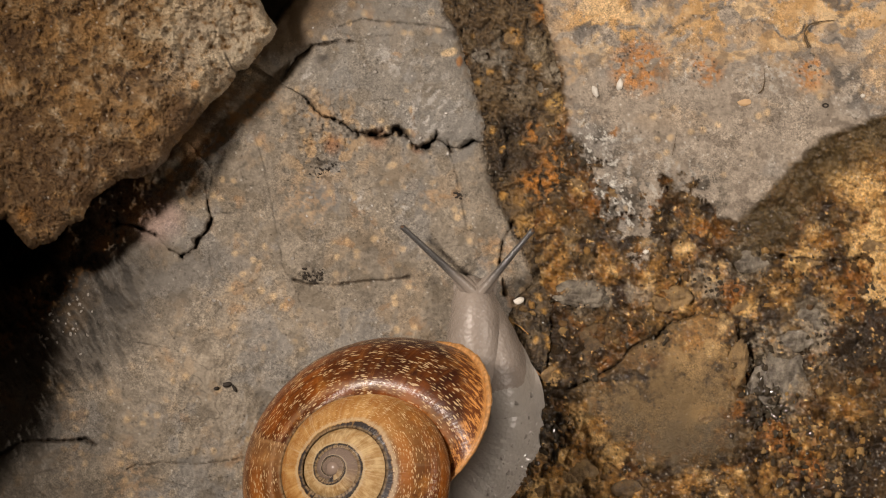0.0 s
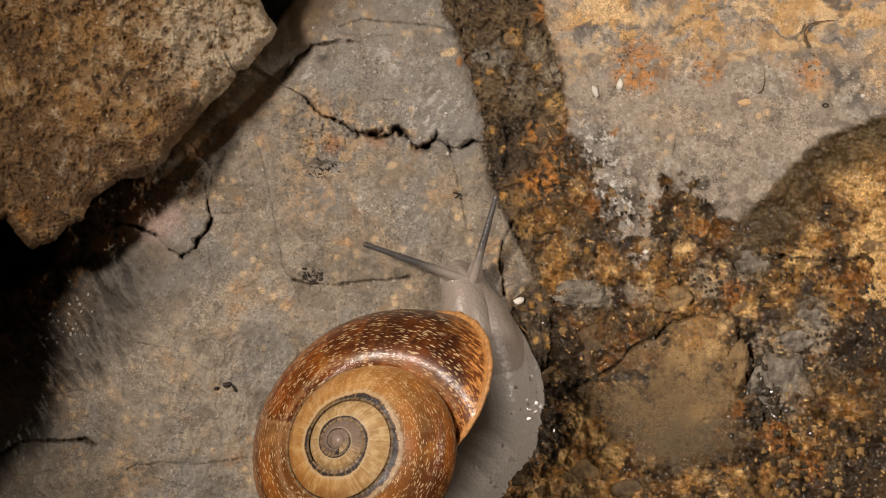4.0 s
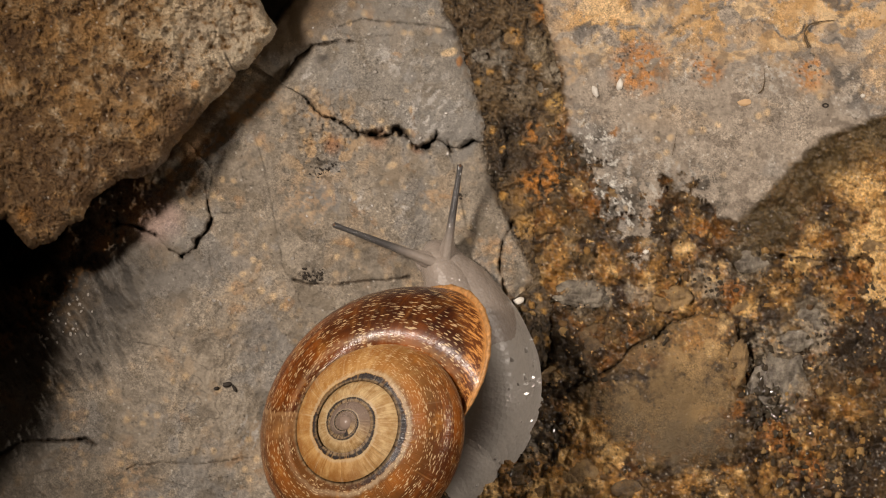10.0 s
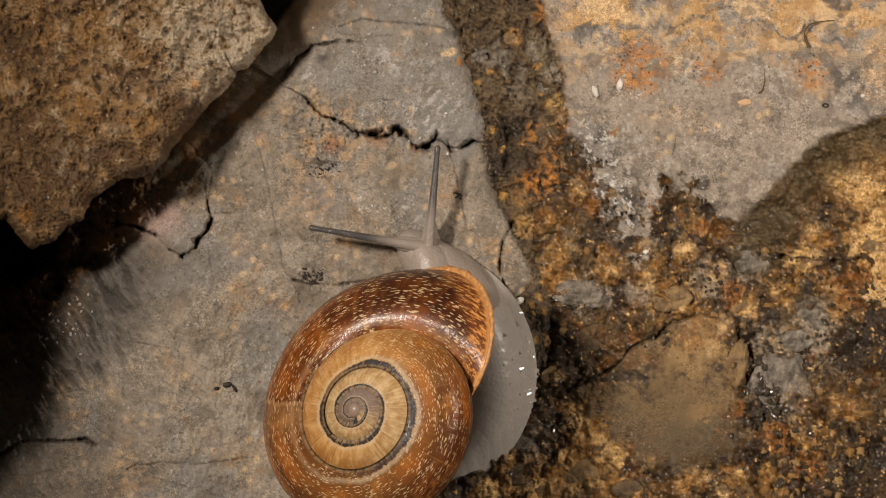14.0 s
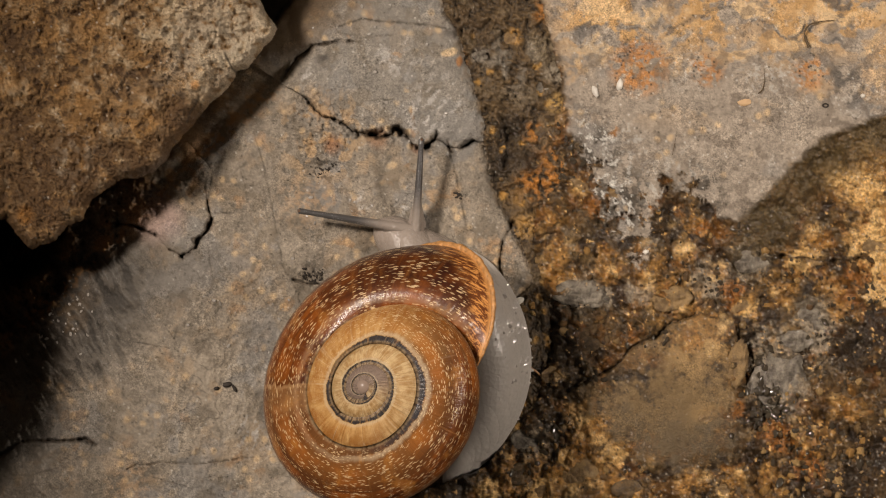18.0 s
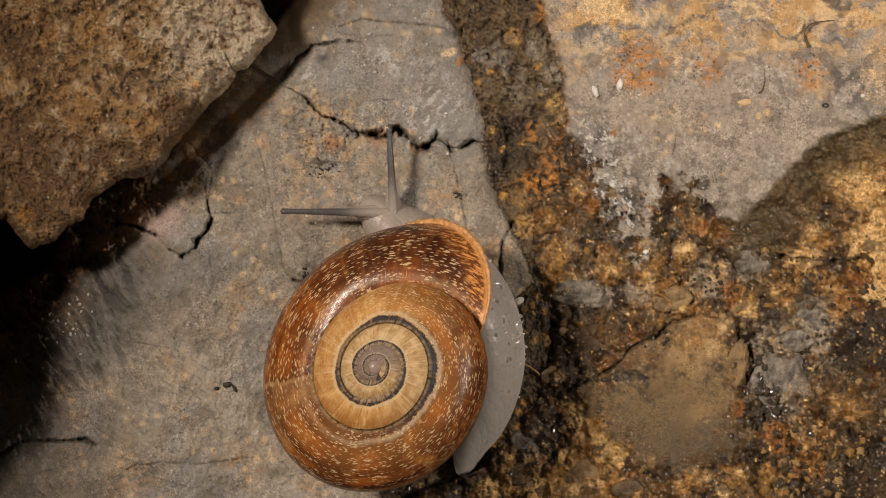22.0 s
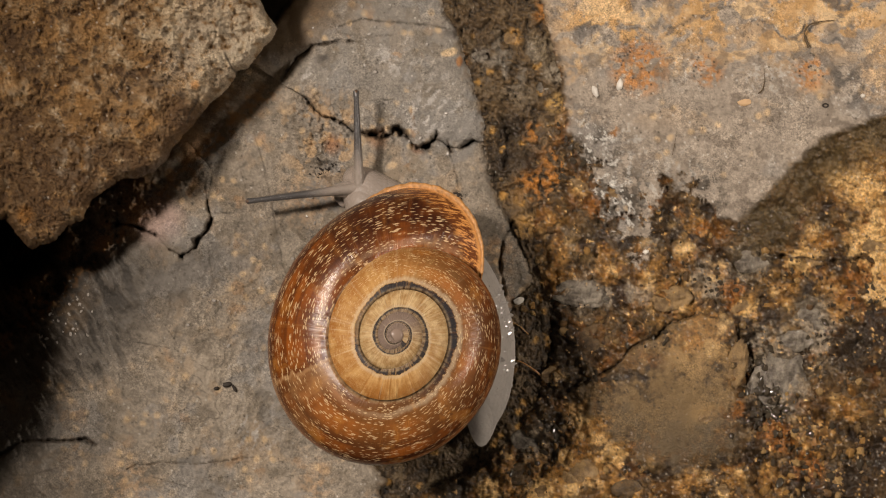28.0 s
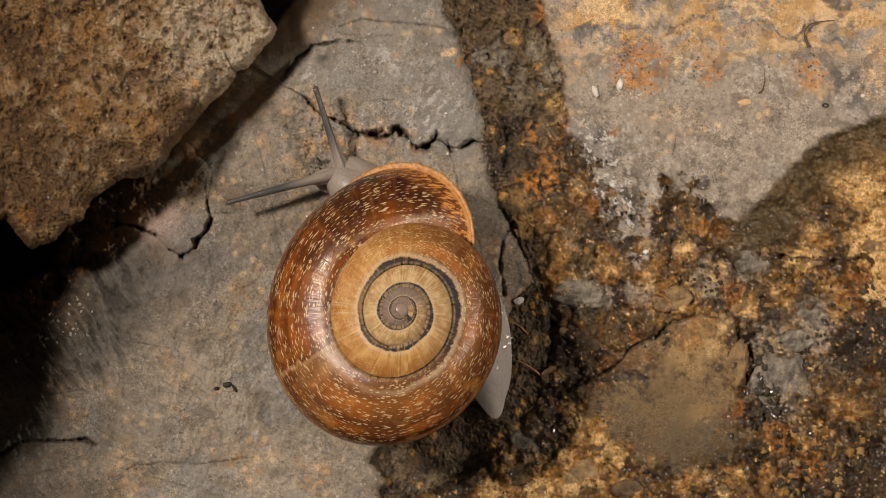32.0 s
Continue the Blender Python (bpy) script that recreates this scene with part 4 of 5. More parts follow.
def boulder():
    bx, by = spread(-24, 505, 1.8, -900, 540), spread(-24, 450, 1.8, -420, 1010)
    x, y = np.meshgrid(bx, by)
    jx = x + 4 * fbm(x, y, 26, 3, 107)
    jy = y + 4 * fbm(x, y, 26, 3, 108)
    d = inside(jx, jy, BOULDER)
    big, mid, small, tiny = fbm(x, y, 170, 4, 121), fbm(x, y, 46, 4, 122), fbm(x, y, 15, 3, 123), fbm(x, y, 5, 2, 124)
    ridge = fbm(x, y, 60, 4, 125, ridged=True)
    z = 0.0140 + 0.0012 * big + 0.0012 * mid + 0.0006 * small + 0.00048 * tiny + 0.0006 * ridge - 0.0045 * step(250, 480, x)
    z = z - 0.0032 * np.exp(-np.clip(d, 0, None) / 7) - 0.0012 * np.exp(-np.clip(d, 0, None) / 45)
    z = z + 0.006 * step(60, -240, x) + 0.006 * step(120, -300, y)
    # crest added out of view so that its shadow dims the lower left
    shade_crest = step(-70, -280, x + 60 * big) * step(60, 240, y + 60 * mid) * step(820, 560, y + 60 * mid)
    z = z + 0.018 * shade_crest
    far = np.maximum((-700 - x) / 190, np.maximum((-250 - y) / 170, (y - 800) / 200))
    z = np.maximum(z - 0.06 * np.clip(far, 0, 1) ** 2, FLOOR - 0.002)
    s2, k2 = cells(x, y, 7.5, 131)
    s1, k1 = cells(jx, jy, 22, 133)
    warm, cool = fbm(x, y, 90, 4, 135), fbm(x, y, 120, 4, 137)
    patch = fbm(x, y, 28, 4, 139)
    qx, qy = jx + 10 * fbm(x, y, 34, 3, 161), jy + 10 * fbm(x, y, 34, 3, 162)
    clump = fbm(qx, qy, 24, 5, 163, gain=0.72)
    pale = step(20, 330, x - 0.5 * y + 90 * big)               # paler upper end, with the lamp's falloff in the colour too
    level = 0.42 + 1.15 * clump + 0.65 * mid + 0.6 * fbm(x, y, 80, 3, 164) + 0.34 * pale - 0.10
    c = np.ones(x.shape + (1,)) * np.array((0.225, 0.130, 0.050)) * (1 + 0.35 * small + 0.5 * tiny)[..., None]
    c = tint(c, (0.42, 0.31, 0.18), 0.85 * step(0.42, 0.85, level))
    c = tint(c, (0.58, 0.48, 0.33), 0.7 * step(0.80, 1.15, level))
    c = tint(c, (0.075, 0.038, 0.014), 0.9 * step(0.30, 0.05, level))
    c = tint(c, (0.40, 0.215, 0.065), 0.5 * step(0.04, 0.30, warm + 0.4 * small) * (1 - 0.6 * pale))
    c = tint(c, (0.30, 0.26, 0.20), 0.45 * pale * step(0.0, 0.3, cool + 0.4 * small))
    c = tint(c, DARK, 0.8 * step(0.34, 0.15, s2) * (k2 > 0.90))
    c = tint(c, (0.62, 0.56, 0.46), 0.7 * step(0.34, 0.15, s2) * (k2 < 0.06))
    pit, kp = cells(jx, jy, 19, 151)
    c = tint(c, (0.045, 0.024, 0.010), 0.75 * step(0.40, 0.16, pit + 0.4 * small) * (kp > 0.72))
    c = tint(c, (0.52, 0.44, 0.32), 0.75 * blob(jx, jy, 425, 75, 105, 0.7) * step(-0.45, 0.05, small))
    c = tint(c, (0.060, 0.032, 0.015), 0.8 * blob(jx, jy, 315, 215, 34, 0.6) * step(-0.3, 0.1, small))
    c = tint(c, (0.060, 0.032, 0.015), 0.6 * blob(jx, jy, 245, 268, 40, 0.6) * step(-0.1, 0.2, small))
    c = tint(c, (0.46, 0.25, 0.075), 0.6 * blob(jx, jy, 235, 215, 46, 0.9) * step(-0.3, 0.2, small))
    c = tint(c, (0.46, 0.40, 0.30), 0.65 * blob(jx, jy, 130, 285, 44, 0.7) * step(-0.1, 0.2, small))
    c = tint(c, (0.42, 0.37, 0.30), 0.8 * step(14, 4, d) * blob(jx, jy, 285, 298, 30, 0.6))
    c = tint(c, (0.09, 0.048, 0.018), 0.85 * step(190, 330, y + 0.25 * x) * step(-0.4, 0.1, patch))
    c = tint(c, (0.44, 0.20, 0.04), 0.7 * blob(jx, jy, 345, 150, 9, 0.5) + 0.6 * blob(jx, jy, 45, 380, 14, 0.6))
    for line in ([(398, 95), (412, 122), (420, 130)], [(330, 215), (345, 190), (352, 170)]):
        c = tint(c, (0.03, 0.018, 0.009), 0.8 * np.exp(-(away(jx, jy, line)[0] / 2.2) ** 2))
    # left end darker still: the fading lamp is painted in
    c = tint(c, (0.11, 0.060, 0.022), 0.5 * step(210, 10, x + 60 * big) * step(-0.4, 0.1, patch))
    z = z + 0.0004 * np.clip(level - 0.5, -0.6, 0.6)
    keep = d[:-1, :-1] > 0
    v, q, src = cut_sheet(bx, by, z, keep, 0.036)
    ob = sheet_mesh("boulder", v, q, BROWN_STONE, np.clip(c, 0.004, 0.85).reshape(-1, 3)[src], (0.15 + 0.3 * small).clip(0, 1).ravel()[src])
    return tagged(ob, "coarse rusty brown boulder overhanging the grey rock", "rock")


boulder()

# ---- the snail ----
TURNS, SIZE, GROW = 3.80, 0.02677, 1.8236
RING, HALF_W, HALF_H, SINK, DROOP, SLANT = 0.5222, 0.3763, 0.3693, 0.5514, 0.1679, 0.1687
SUTURE = radians(98.0)
OVAL, SKEW = 0.0295, 0.0434         # the shell is slightly longer one way


def shell_point(turn, phi, out=1.0):
    """A place on the shell: turn counts back from the mouth, phi goes round the tube."""
    s = SIZE * GROW ** turn * math.exp(-0.07 * max(0.0, -turn - 1.5) ** 1.5)      # the first whorls grow faster
    u = min(max((turn + 0.3) / 0.3, 0), 1)
    u = u * u * (3 - 2 * u)
    r = s * (RING + HALF_W * out * math.cos(phi))
    high = min(phi, SUTURE + 0.06) * 80 / 98
    rise = 0.941 * math.sin(high) if phi > 0 else 0.768 * math.sin(phi)      # a low dome with a shallow suture
    if phi > 0:                 # towards the mouth the whorl grows rounder
        k = min(max((turn + 0.42) / 0.2, 0.0), 1.0)
        rise += (math.sin(phi * (1 + 0.15 * min(phi / radians(102.75), 1.0))) - rise) * 0.65 * k * k * (3 - 2 * k)
    if phi > SUTURE + 0.06:
        rise -= 0.75 * (1 - math.cos(phi - SUTURE - 0.06))
    z = s * (-SINK + HALF_H * out * rise - DROOP * u)
    f, g = min(max((turn + 0.5) / 0.3, 0.0), 1.0), min(max((turn + 0.15) / 0.15, 0.0), 1.0)
    r *= 1 - 0.040 * f * f * (3 - 2 * f) + 0.018 * g * g * (3 - 2 * g)        # the last whorl narrows a little before the mouth
    a = -turn * 2 * math.pi
    x, y = r * math.cos(a), r * math.sin(a)
    return Vector((x * (1 + OVAL) + y * SKEW, y * (1 - OVAL) + x * SKEW, z))


def mouth_turn(phi):
    return -SLANT * (SUTURE - phi) / (math.pi / 2) * (1.0 if phi > -1.2 else max(0.0, 1 - (-1.2 - phi) * 0.25))


snail = tagged(new("snail"), "brown spiral-shelled garden snail with pale grey body", "snail")


def build_shell():
    bm = bmesh.new()
    uv = bm.loops.layers.uv.new("along")
    edge = bm.verts.layers.float.new("edge")
    n_turn, n_phi = 760, 60
    span = radians(300)
    rows = []
    for i in range(n_turn + 1):
        f = i / n_turn
        base = -TURNS * (1 - f ** 0.72)
        row = []
        early = min(max((-1.6 - base) / 0.8, 0.0), 1.0)      # the first whorls close towards the older one
        heart = min(max((-2.72 - base) / 0.3, 0.0), 1.0)     # round the tip no older whorl covers the inner side
        for j in range(-10, n_phi + 1):
            v = j / n_phi
            phi = SUTURE + 0.06 - v * span
            if j < 0:
                phi = SUTURE + 0.06 - v / (10 / 60) * (radians(40) * early + radians(38) * heart)
            last = mouth_turn(min(phi, SUTURE + 0.06))
            turn = base + last * max(0.0, (base + 0.75) / 0.75) ** 1.0
            swell = (1 + (0.5 * heart * -j / 10 if j < 0 else 0.0)) * min(1.0, 0.03 + 0.97 * math.sqrt(max(0.0, (turn + TURNS) / 0.26)))
            p = shell_point(turn, phi, swell)
            gap = last - turn
            wave = 0.000007 * math.sin(turn * 260 + 2 * math.sin(phi * 3))
            bulge = 1 + wave / 0.01
            vert = bm.verts.new(Vector((p.x * bulge, p.y * bulge, p.z)))
            vert[edge] = gap
            row.append((vert, turn, v if j >= 0 else 0.01 + 0.11 * heart))
        rows.append(row)
    for a, b in zip(rows, rows[1:]):
        for j in range(n_phi + 10):
            quad = (a[j], a[j + 1], b[j + 1], b[j])
            face = bm.faces.new([q[0] for q in quad])
            for loop, q in zip(face.loops, quad):
                loop[uv].uv = (q[1], q[2])
    bm.faces.new([q[0] for q in rows[0]])
    # the blunt tip
    tip = bmesh.ops.create_uvsphere(bm, u_segments=20, v_segments=10, radius=1.0,
                                    matrix=Matrix.Translation((0, 0, -0.00100)) @ Matrix.Diagonal((0.00108, 0.00108, 0.00056, 1)))
    for v in tip["verts"]:
        v[edge] = 4.0
        for loop in v.link_loops:
            loop[uv].uv = (-4.0, 0.25)
    shell = part("shell", bm, SHELL, snail, "glossy brown shell with pale dashes")
    # the lip: a rolled rim along the mouth
    bm = bmesh.new()
    rings, n = [], 96
    for i in range(n + 1):
        phi = SUTURE - 0.02 - i / n * radians(262)
        turn = mouth_turn(phi)
        c = shell_point(turn, phi)
        ahead = (shell_point(turn + 0.01, phi) - shell_point(turn - 0.01, phi)).normalized()
        outward = (shell_point(turn, phi, 1.2) - c).normalized()
        thick = 0.00055 * min(1.0, 0.35 + 3 * i / n) * (1 + 0.10 * math.sin(i * 2.3) + 0.08 * math.sin(i * 5.1))
        ring = []
        for k in range(10):
            a = 2 * math.pi * k / 10
            ring.append(bm.verts.new(c + ahead * (thick * 1.1 * math.cos(a)) + outward * (thick * (0.25 + math.sin(a)))))
        rings.append(ring)
    for a, b in zip(rings, rings[1:]):
        for k in range(10):
            bm.faces.new((a[k], a[(k + 1) % 10], b[(k + 1) % 10], b[k]))
    bm.faces.new(rings[0])
    bm.faces.new(rings[-1][::-1])
    bmesh.ops.recalc_face_normals(bm, faces=bm.faces)
    part("lip", bm, LIP, shell, "pale orange rolled shell lip")
    return shell


shell = build_shell()


def lump(name, length, width, height, mat, parent, label="", flat=0.35, seed=0, taper=0.0, blunt=2.0, skirt=1.0):
    """A soft body piece along y, its underside flattened, standing on z = 0."""
    bm = bmesh.new()
    bmesh.ops.create_icosphere(bm, subdivisions=4, radius=1.0)
    for v in bm.verts:
        p = v.co.copy()
        n = noise.noise(p * 2.2 + Vector((seed, 0, 0))) * 0.006
        side = 1 - taper * p.y
        full = math.sqrt(max(1 - abs(p.y) ** blunt, 0) / max(1 - p.y * p.y, 1e-6)) if abs(p.y) < 0.9999 else 1.0
        p.x, p.z = p.x * full, p.z * full
        p *= 1 + n
        z = p.z ** skirt if p.z > 0 else p.z * flat
        v.co = Vector((p.x * width * side, p.y * length, (z + flat) / (1 + flat) * height))
    return part(name, bm, mat, parent, label)


def horn(name, length, base, tip, parent):
    """An eye stalk along +x from its base, with a knob and a dark eye."""
    bm = bmesh.new()
    rings, n, around = [], 26, 14
    for i in range(n + 1):
        f = i / n
        r = base + (tip - base) * f ** 0.7
        if f > 0.93:
            r = tip * (1 + 0.28 * math.sin((f - 0.93) / 0.07 * math.pi * 0.62))
        bend = 0.018 * length * math.sin(f * math.pi)
        ring = []
        for k in range(around):
            a = 2 * math.pi * k / around
            w = r * (1 + 0.06 * noise.noise(Vector((f * 40, math.cos(a) * 2, math.sin(a) * 2))))
            ring.append(bm.verts.new((f * length, w * math.cos(a), w * math.sin(a) + bend)))
        rings.append(ring)
    for a, b in zip(rings, rings[1:]):
        for k in range(around):
            bm.faces.new((a[k], a[(k + 1) % around], b[(k + 1) % around], b[k]))
    end = bm.verts.new((length + tip * 0.9, 0, 0))
    for k in range(around):
        bm.faces.new((rings[-1][k], rings[-1][(k + 1) % around], end))
    bmesh.ops.recalc_face_normals(bm, faces=bm.faces)
    stalk = part(name, bm, HORN, parent, "translucent grey eye stalk")
    bm = bmesh.new()
    bmesh.ops.create_uvsphere(bm, u_segments=10, v_segments=7, radius=tip * 0.8, matrix=Matrix.Translation((length - tip * 0.1, 0, tip * 0.55)))
    part("eye", bm, EYE_SKIN, stalk, "tiny dark eye")
    return stalk


LEFT_HORN, RIGHT_HORN = 0.0160, 0.0148
stalk_left = horn("eye_stalk", LEFT_HORN, 0.00086, 0.00034, snail)
stalk_right = horn("eye_stalk", RIGHT_HORN, 0.00086, 0.00034, snail)
head = lump("head", 0.0086, 0.0041, 0.0066, FLESH, snail, "pale brownish grey head", 0.4, 3, 0.20, 2.6)


def socket():
    """The soft cone of skin, along +x, from which an eye stalk grows."""
    bm = bmesh.new()
    bmesh.ops.create_icosphere(bm, subdivisions=4, radius=1.0)
    for v in bm.verts:
        f = 0.5 + 0.5 * v.co.x
        wide = 0.0015 * (1 - f) + 0.00072 * f
        v.co = Vector((v.co.x * 0.0030 - 0.0008, v.co.y * wide, v.co.z * wide * 0.9))
    return part("stalk_base", bm, FLESH, snail)


socket_left, socket_right = socket(), socket()
for sign in (-1, 1):
    bm = bmesh.new()
    bmesh.ops.create_icosphere(bm, subdivisions=3, radius=1.0)
    for v in bm.verts:
        v.co = Vector((v.co.x * 0.0005 + sign * 0.0026, v.co.y * 0.0013 + 0.0076, v.co.z * 0.0005 + 0.0012))
    part("feeler", bm, FLESH, head)
# links of the body from the neck to the tail: half length, half width, height
GAUGE = ((0.0072, 0.0036, 0.0054), (0.0090, 0.0048, 0.0062), (0.0105, 0.0055, 0.0060), (0.0105, 0.0057, 0.0058), (0.0100, 0.0053, 0.0052),
         (0.0088, 0.0045, 0.0043), (0.0068, 0.0028, 0.0027))
PACE = 3                          # links from one gauge to the next
STATIONS = [i / PACE for i in range(6 * PACE + 1)]
LINKS = [tuple(float(np.interp(s, range(7), [g[k] for g in GAUGE])) for k in range(3)) for s in STATIONS]
bridge = lump("neck", 0.0082, 0.0036, 0.0058, FLESH, snail, "", 0.35, 2.0, 0.0, 2.4)
body = [lump("neck" if s < 1 else ("tail" if s > 5.5 else "foot"), a, b, c, FLESH if s < 1.4 else SLIME, snail, "", 0.3, 1.0 + 0.2 * s, -0.04 * s, 2.0, 1.0 + 1.5 * min(max(s - 0.7, 0.0) / 1.6, 1.0))
        for s, (a, b, c) in zip(STATIONS, LINKS)]

# flat beads added on the flank of the foot for the glints of slime
BEAD = bpy.data.materials.new("slime_glint")
BEAD.use_nodes = True
bead_skin = BEAD.node_tree.nodes["Principled BSDF"]
bead_skin.inputs["Base Color"].default_value = (0.47, 0.43, 0.385, 1)
bead_skin.inputs["Roughness"].default_value = 0.14
bead_skin.inputs["Specular IOR Level"].default_value = 1.0


def slime_glints():
    rnd = random.Random(21)
    for i in range(2 * PACE, 6 * PACE, 2):
        long, wide, high = LINKS[i]
        bm = bmesh.new()
        for k in range(44):
            high_side = k % 4 == 0
            y, a = rnd.gauss(0.0, 0.14), rnd.gauss(1.15, 0.3) if high_side else rnd.gauss(0.60, 0.22)
            r = 0.00008 + 0.00027 * rnd.random() ** 2.4
            a = min(max(a, 0.12), 2.2)
            ring = math.sqrt(max(1 - y * y, 0.0))
            place = Vector((wide * ring * math.cos(a), y * long, ((ring * math.sin(a)) ** 2.5 + 0.3) / 1.3 * high))
            # each bead is turned to mirror one of the two lamps
            lead = (-0.24, 0.20) if high_side else (0.37, 0.05)
            face = Vector((lead[0] + rnd.gauss(0, 0.06), lead[1] + rnd.gauss(0, 0.12), 0.92)).normalized()
            place += Vector((math.cos(a), 0, math.sin(a))) * 0.00001
            bmesh.ops.create_icosphere(bm, subdivisions=2, radius=r, matrix=Matrix.Translation(place) @ face.to_track_quat("Z", "Y").to_matrix().to_4x4()
                                       @ Matrix.Diagonal((rnd.uniform(0.8, 1.3), rnd.uniform(1, 2.6), 0.08, 1)))
        part("slime_glint", bm, BEAD, body[i], "small skin-coloured beads added to glint like slime")


slime_glints()


# ---- small things on the stones ----
def chip(name, px, py, long, wide, high, turn, mat, label, category, seed, group="", lift=0.0):
    """A small angular fragment lying on the stone."""
    rnd = random.Random(seed)
    bm = bmesh.new()
    bmesh.ops.create_icosphere(bm, subdivisions=2, radius=1.0)
    for v in bm.verts:
        n = 1 + 0.30 * noise.noise(v.co * 1.7 + Vector((seed * 3.1, 0, 0)))
        v.co = Vector((v.co.x * long * n, v.co.y * wide * n, v.co.z * high * n))
    ob = part(name, bm, mat)
    ob.data.polygons.foreach_set("use_smooth", np.zeros(len(ob.data.polygons), bool))
    z = level_at(px, py)
    ob.matrix_world = Matrix.Translation(spot(px, py, z + high * 0.35 + lift)) @ Matrix.Rotation(radians(turn), 4, "Z") @ Matrix.Rotation(rnd.uniform(-0.2, 0.2), 4, "X")
    return tagged(ob, label, category, group)


chip("stone_chip", 918, 533, 0.00085, 0.00050, 0.0004, 20, CHIP, "white stone chip lying on dark soil", "chip", 1, "pale stone chips")
chip("stone_chip", 1053, 162, 0.00095, 0.00042, 0.0004, 110, CHIP, "white sliver of stone on the dry rock", "chip", 2, "pale stone chips")
chip("stone_chip", 1097, 150, 0.00085, 0.00045, 0.0004, 75, CHIP, "white sliver of stone on the dry rock", "chip", 3, "pale stone chips")
chip("stone_chip", 1143, 446, 0.00045, 0.00035, 0.0003, 15, CHIP, "small white stone chip on the dry rock", "chip", 4, "pale stone chips")
chip("stone_chip", 1318, 182, 0.00100, 0.00050, 0.0003, 4, plain_material("cream_chip", (0.60, 0.40, 0.22), 0.6, 900.0),
     "cream pebble set in the dry rock", "chip", 5, "pale stone chips")
chip("stone_chip", 1527, 170, 0.00035, 0.00032, 0.0003, 0, CHIP, "tiny white stone chip on the dry rock", "chip", 6, "pale stone chips")
chip("plant_crumb", 383, 688, 0.00040, 0.00030, 0.0003, 10, DEBRIS, "dark crumb of plant matter on grey rock", "debris", 7, "dark plant crumbs")
chip("plant_crumb", 402, 681, 0.00070, 0.00040, 0.0003, 15, DEBRIS, "dark crumb of plant matter on grey rock", "debris", 8, "dark plant crumbs")
chip("plant_crumb", 415, 688, 0.00022, 0.00060, 0.0002, 30, DEBRIS, "dark crumb of plant matter on grey rock", "debris", 9, "dark plant crumbs")


def strand(name, points, thick, mat, label, category, group=""):
    """A thin root or fibre lying along the stone."""
    pts = [spot(x, y, level_at(x, y) + thick * 0.7 + h) for x, y, h in points]
    dense = []
    for i in range(len(pts) - 1):
        a, b, c, d = pts[max(i - 1, 0)], pts[i], pts[i + 1], pts[min(i + 2, len(pts) - 1)]
        for k in range(8):
            u = k / 8
            dense.append(0.5 * (2 * b + (c - a) * u + (2 * a - 5 * b + 4 * c - d) * u * u + (3 * b - a - 3 * c + d) * u ** 3))
    dense.append(pts[-1])
    bm, rings = bmesh.new(), []
    for i, p in enumerate(dense):
        way = (dense[min(i + 1, len(dense) - 1)] - dense[max(i - 1, 0)]).normalized()
        side = way.cross(Vector((0, 0, 1))).normalized()
        up = side.cross(way)
        r = thick * (0.6 + 0.4 * noise.noise(p * 900)) * (0.2 + 1.1 * i / len(dense))
        rings.append([bm.verts.new(p + side * (r * math.cos(a)) + up * (r * math.sin(a))) for a in (k * math.pi / 4 for k in range(8))])
    for a, b in zip(rings, rings[1:]):
        for k in range(8):
            bm.faces.new((a[k], a[(k + 1) % 8], b[(k + 1) % 8], b[k]))
    bm.faces.new(rings[0])
    bm.faces.new(rings[-1][::-1])
    bmesh.ops.recalc_face_normals(bm, faces=bm.faces)
    return tagged(part(name, bm, mat), label, category, group)


strand("rootlet", [(1478, 36, 0), (1450, 39, 0.0003), (1432, 45, 0.0004), (1424, 58, 0.0003), (1426, 70, 0), (1432, 84, 0)], 0.00034, TWIG,
       "thin dry hooked rootlet on the pale rock", "root", "dry fibres")
strand("rootlet", [(1352, 120, 0), (1353, 140, 0.0001), (1350, 158, 0), (1342, 166, 0)], 0.00014, TWIG, "thin dry fibre on the pale rock", "root", "dry fibres")
strand("rootlet", [(1197, 232, 0), (1195, 250, 0.0001), (1190, 275, 0)], 0.00007, TWIG, "thin dry fibre on the pale rock", "root", "dry fibres")
strand("rootlet", [(905, 570, 0), (920, 578, 0.0002), (935, 592, 0.0001)], 0.00016, plain_material("orange_fibre", (0.42, 0.21, 0.05), 0.4, 1500.0),
       "orange rotting fibre in the soil", "root", "dry fibres")
strand("rootlet", [(905, 636, 0.0002), (925, 642, 0.0006), (945, 655, 0.0006), (962, 670, 0)], 0.00022, plain_material("amber_fibre", (0.34, 0.16, 0.04), 0.35, 1500.0),
       "amber curved fibre in the soil", "root", "dry fibres")


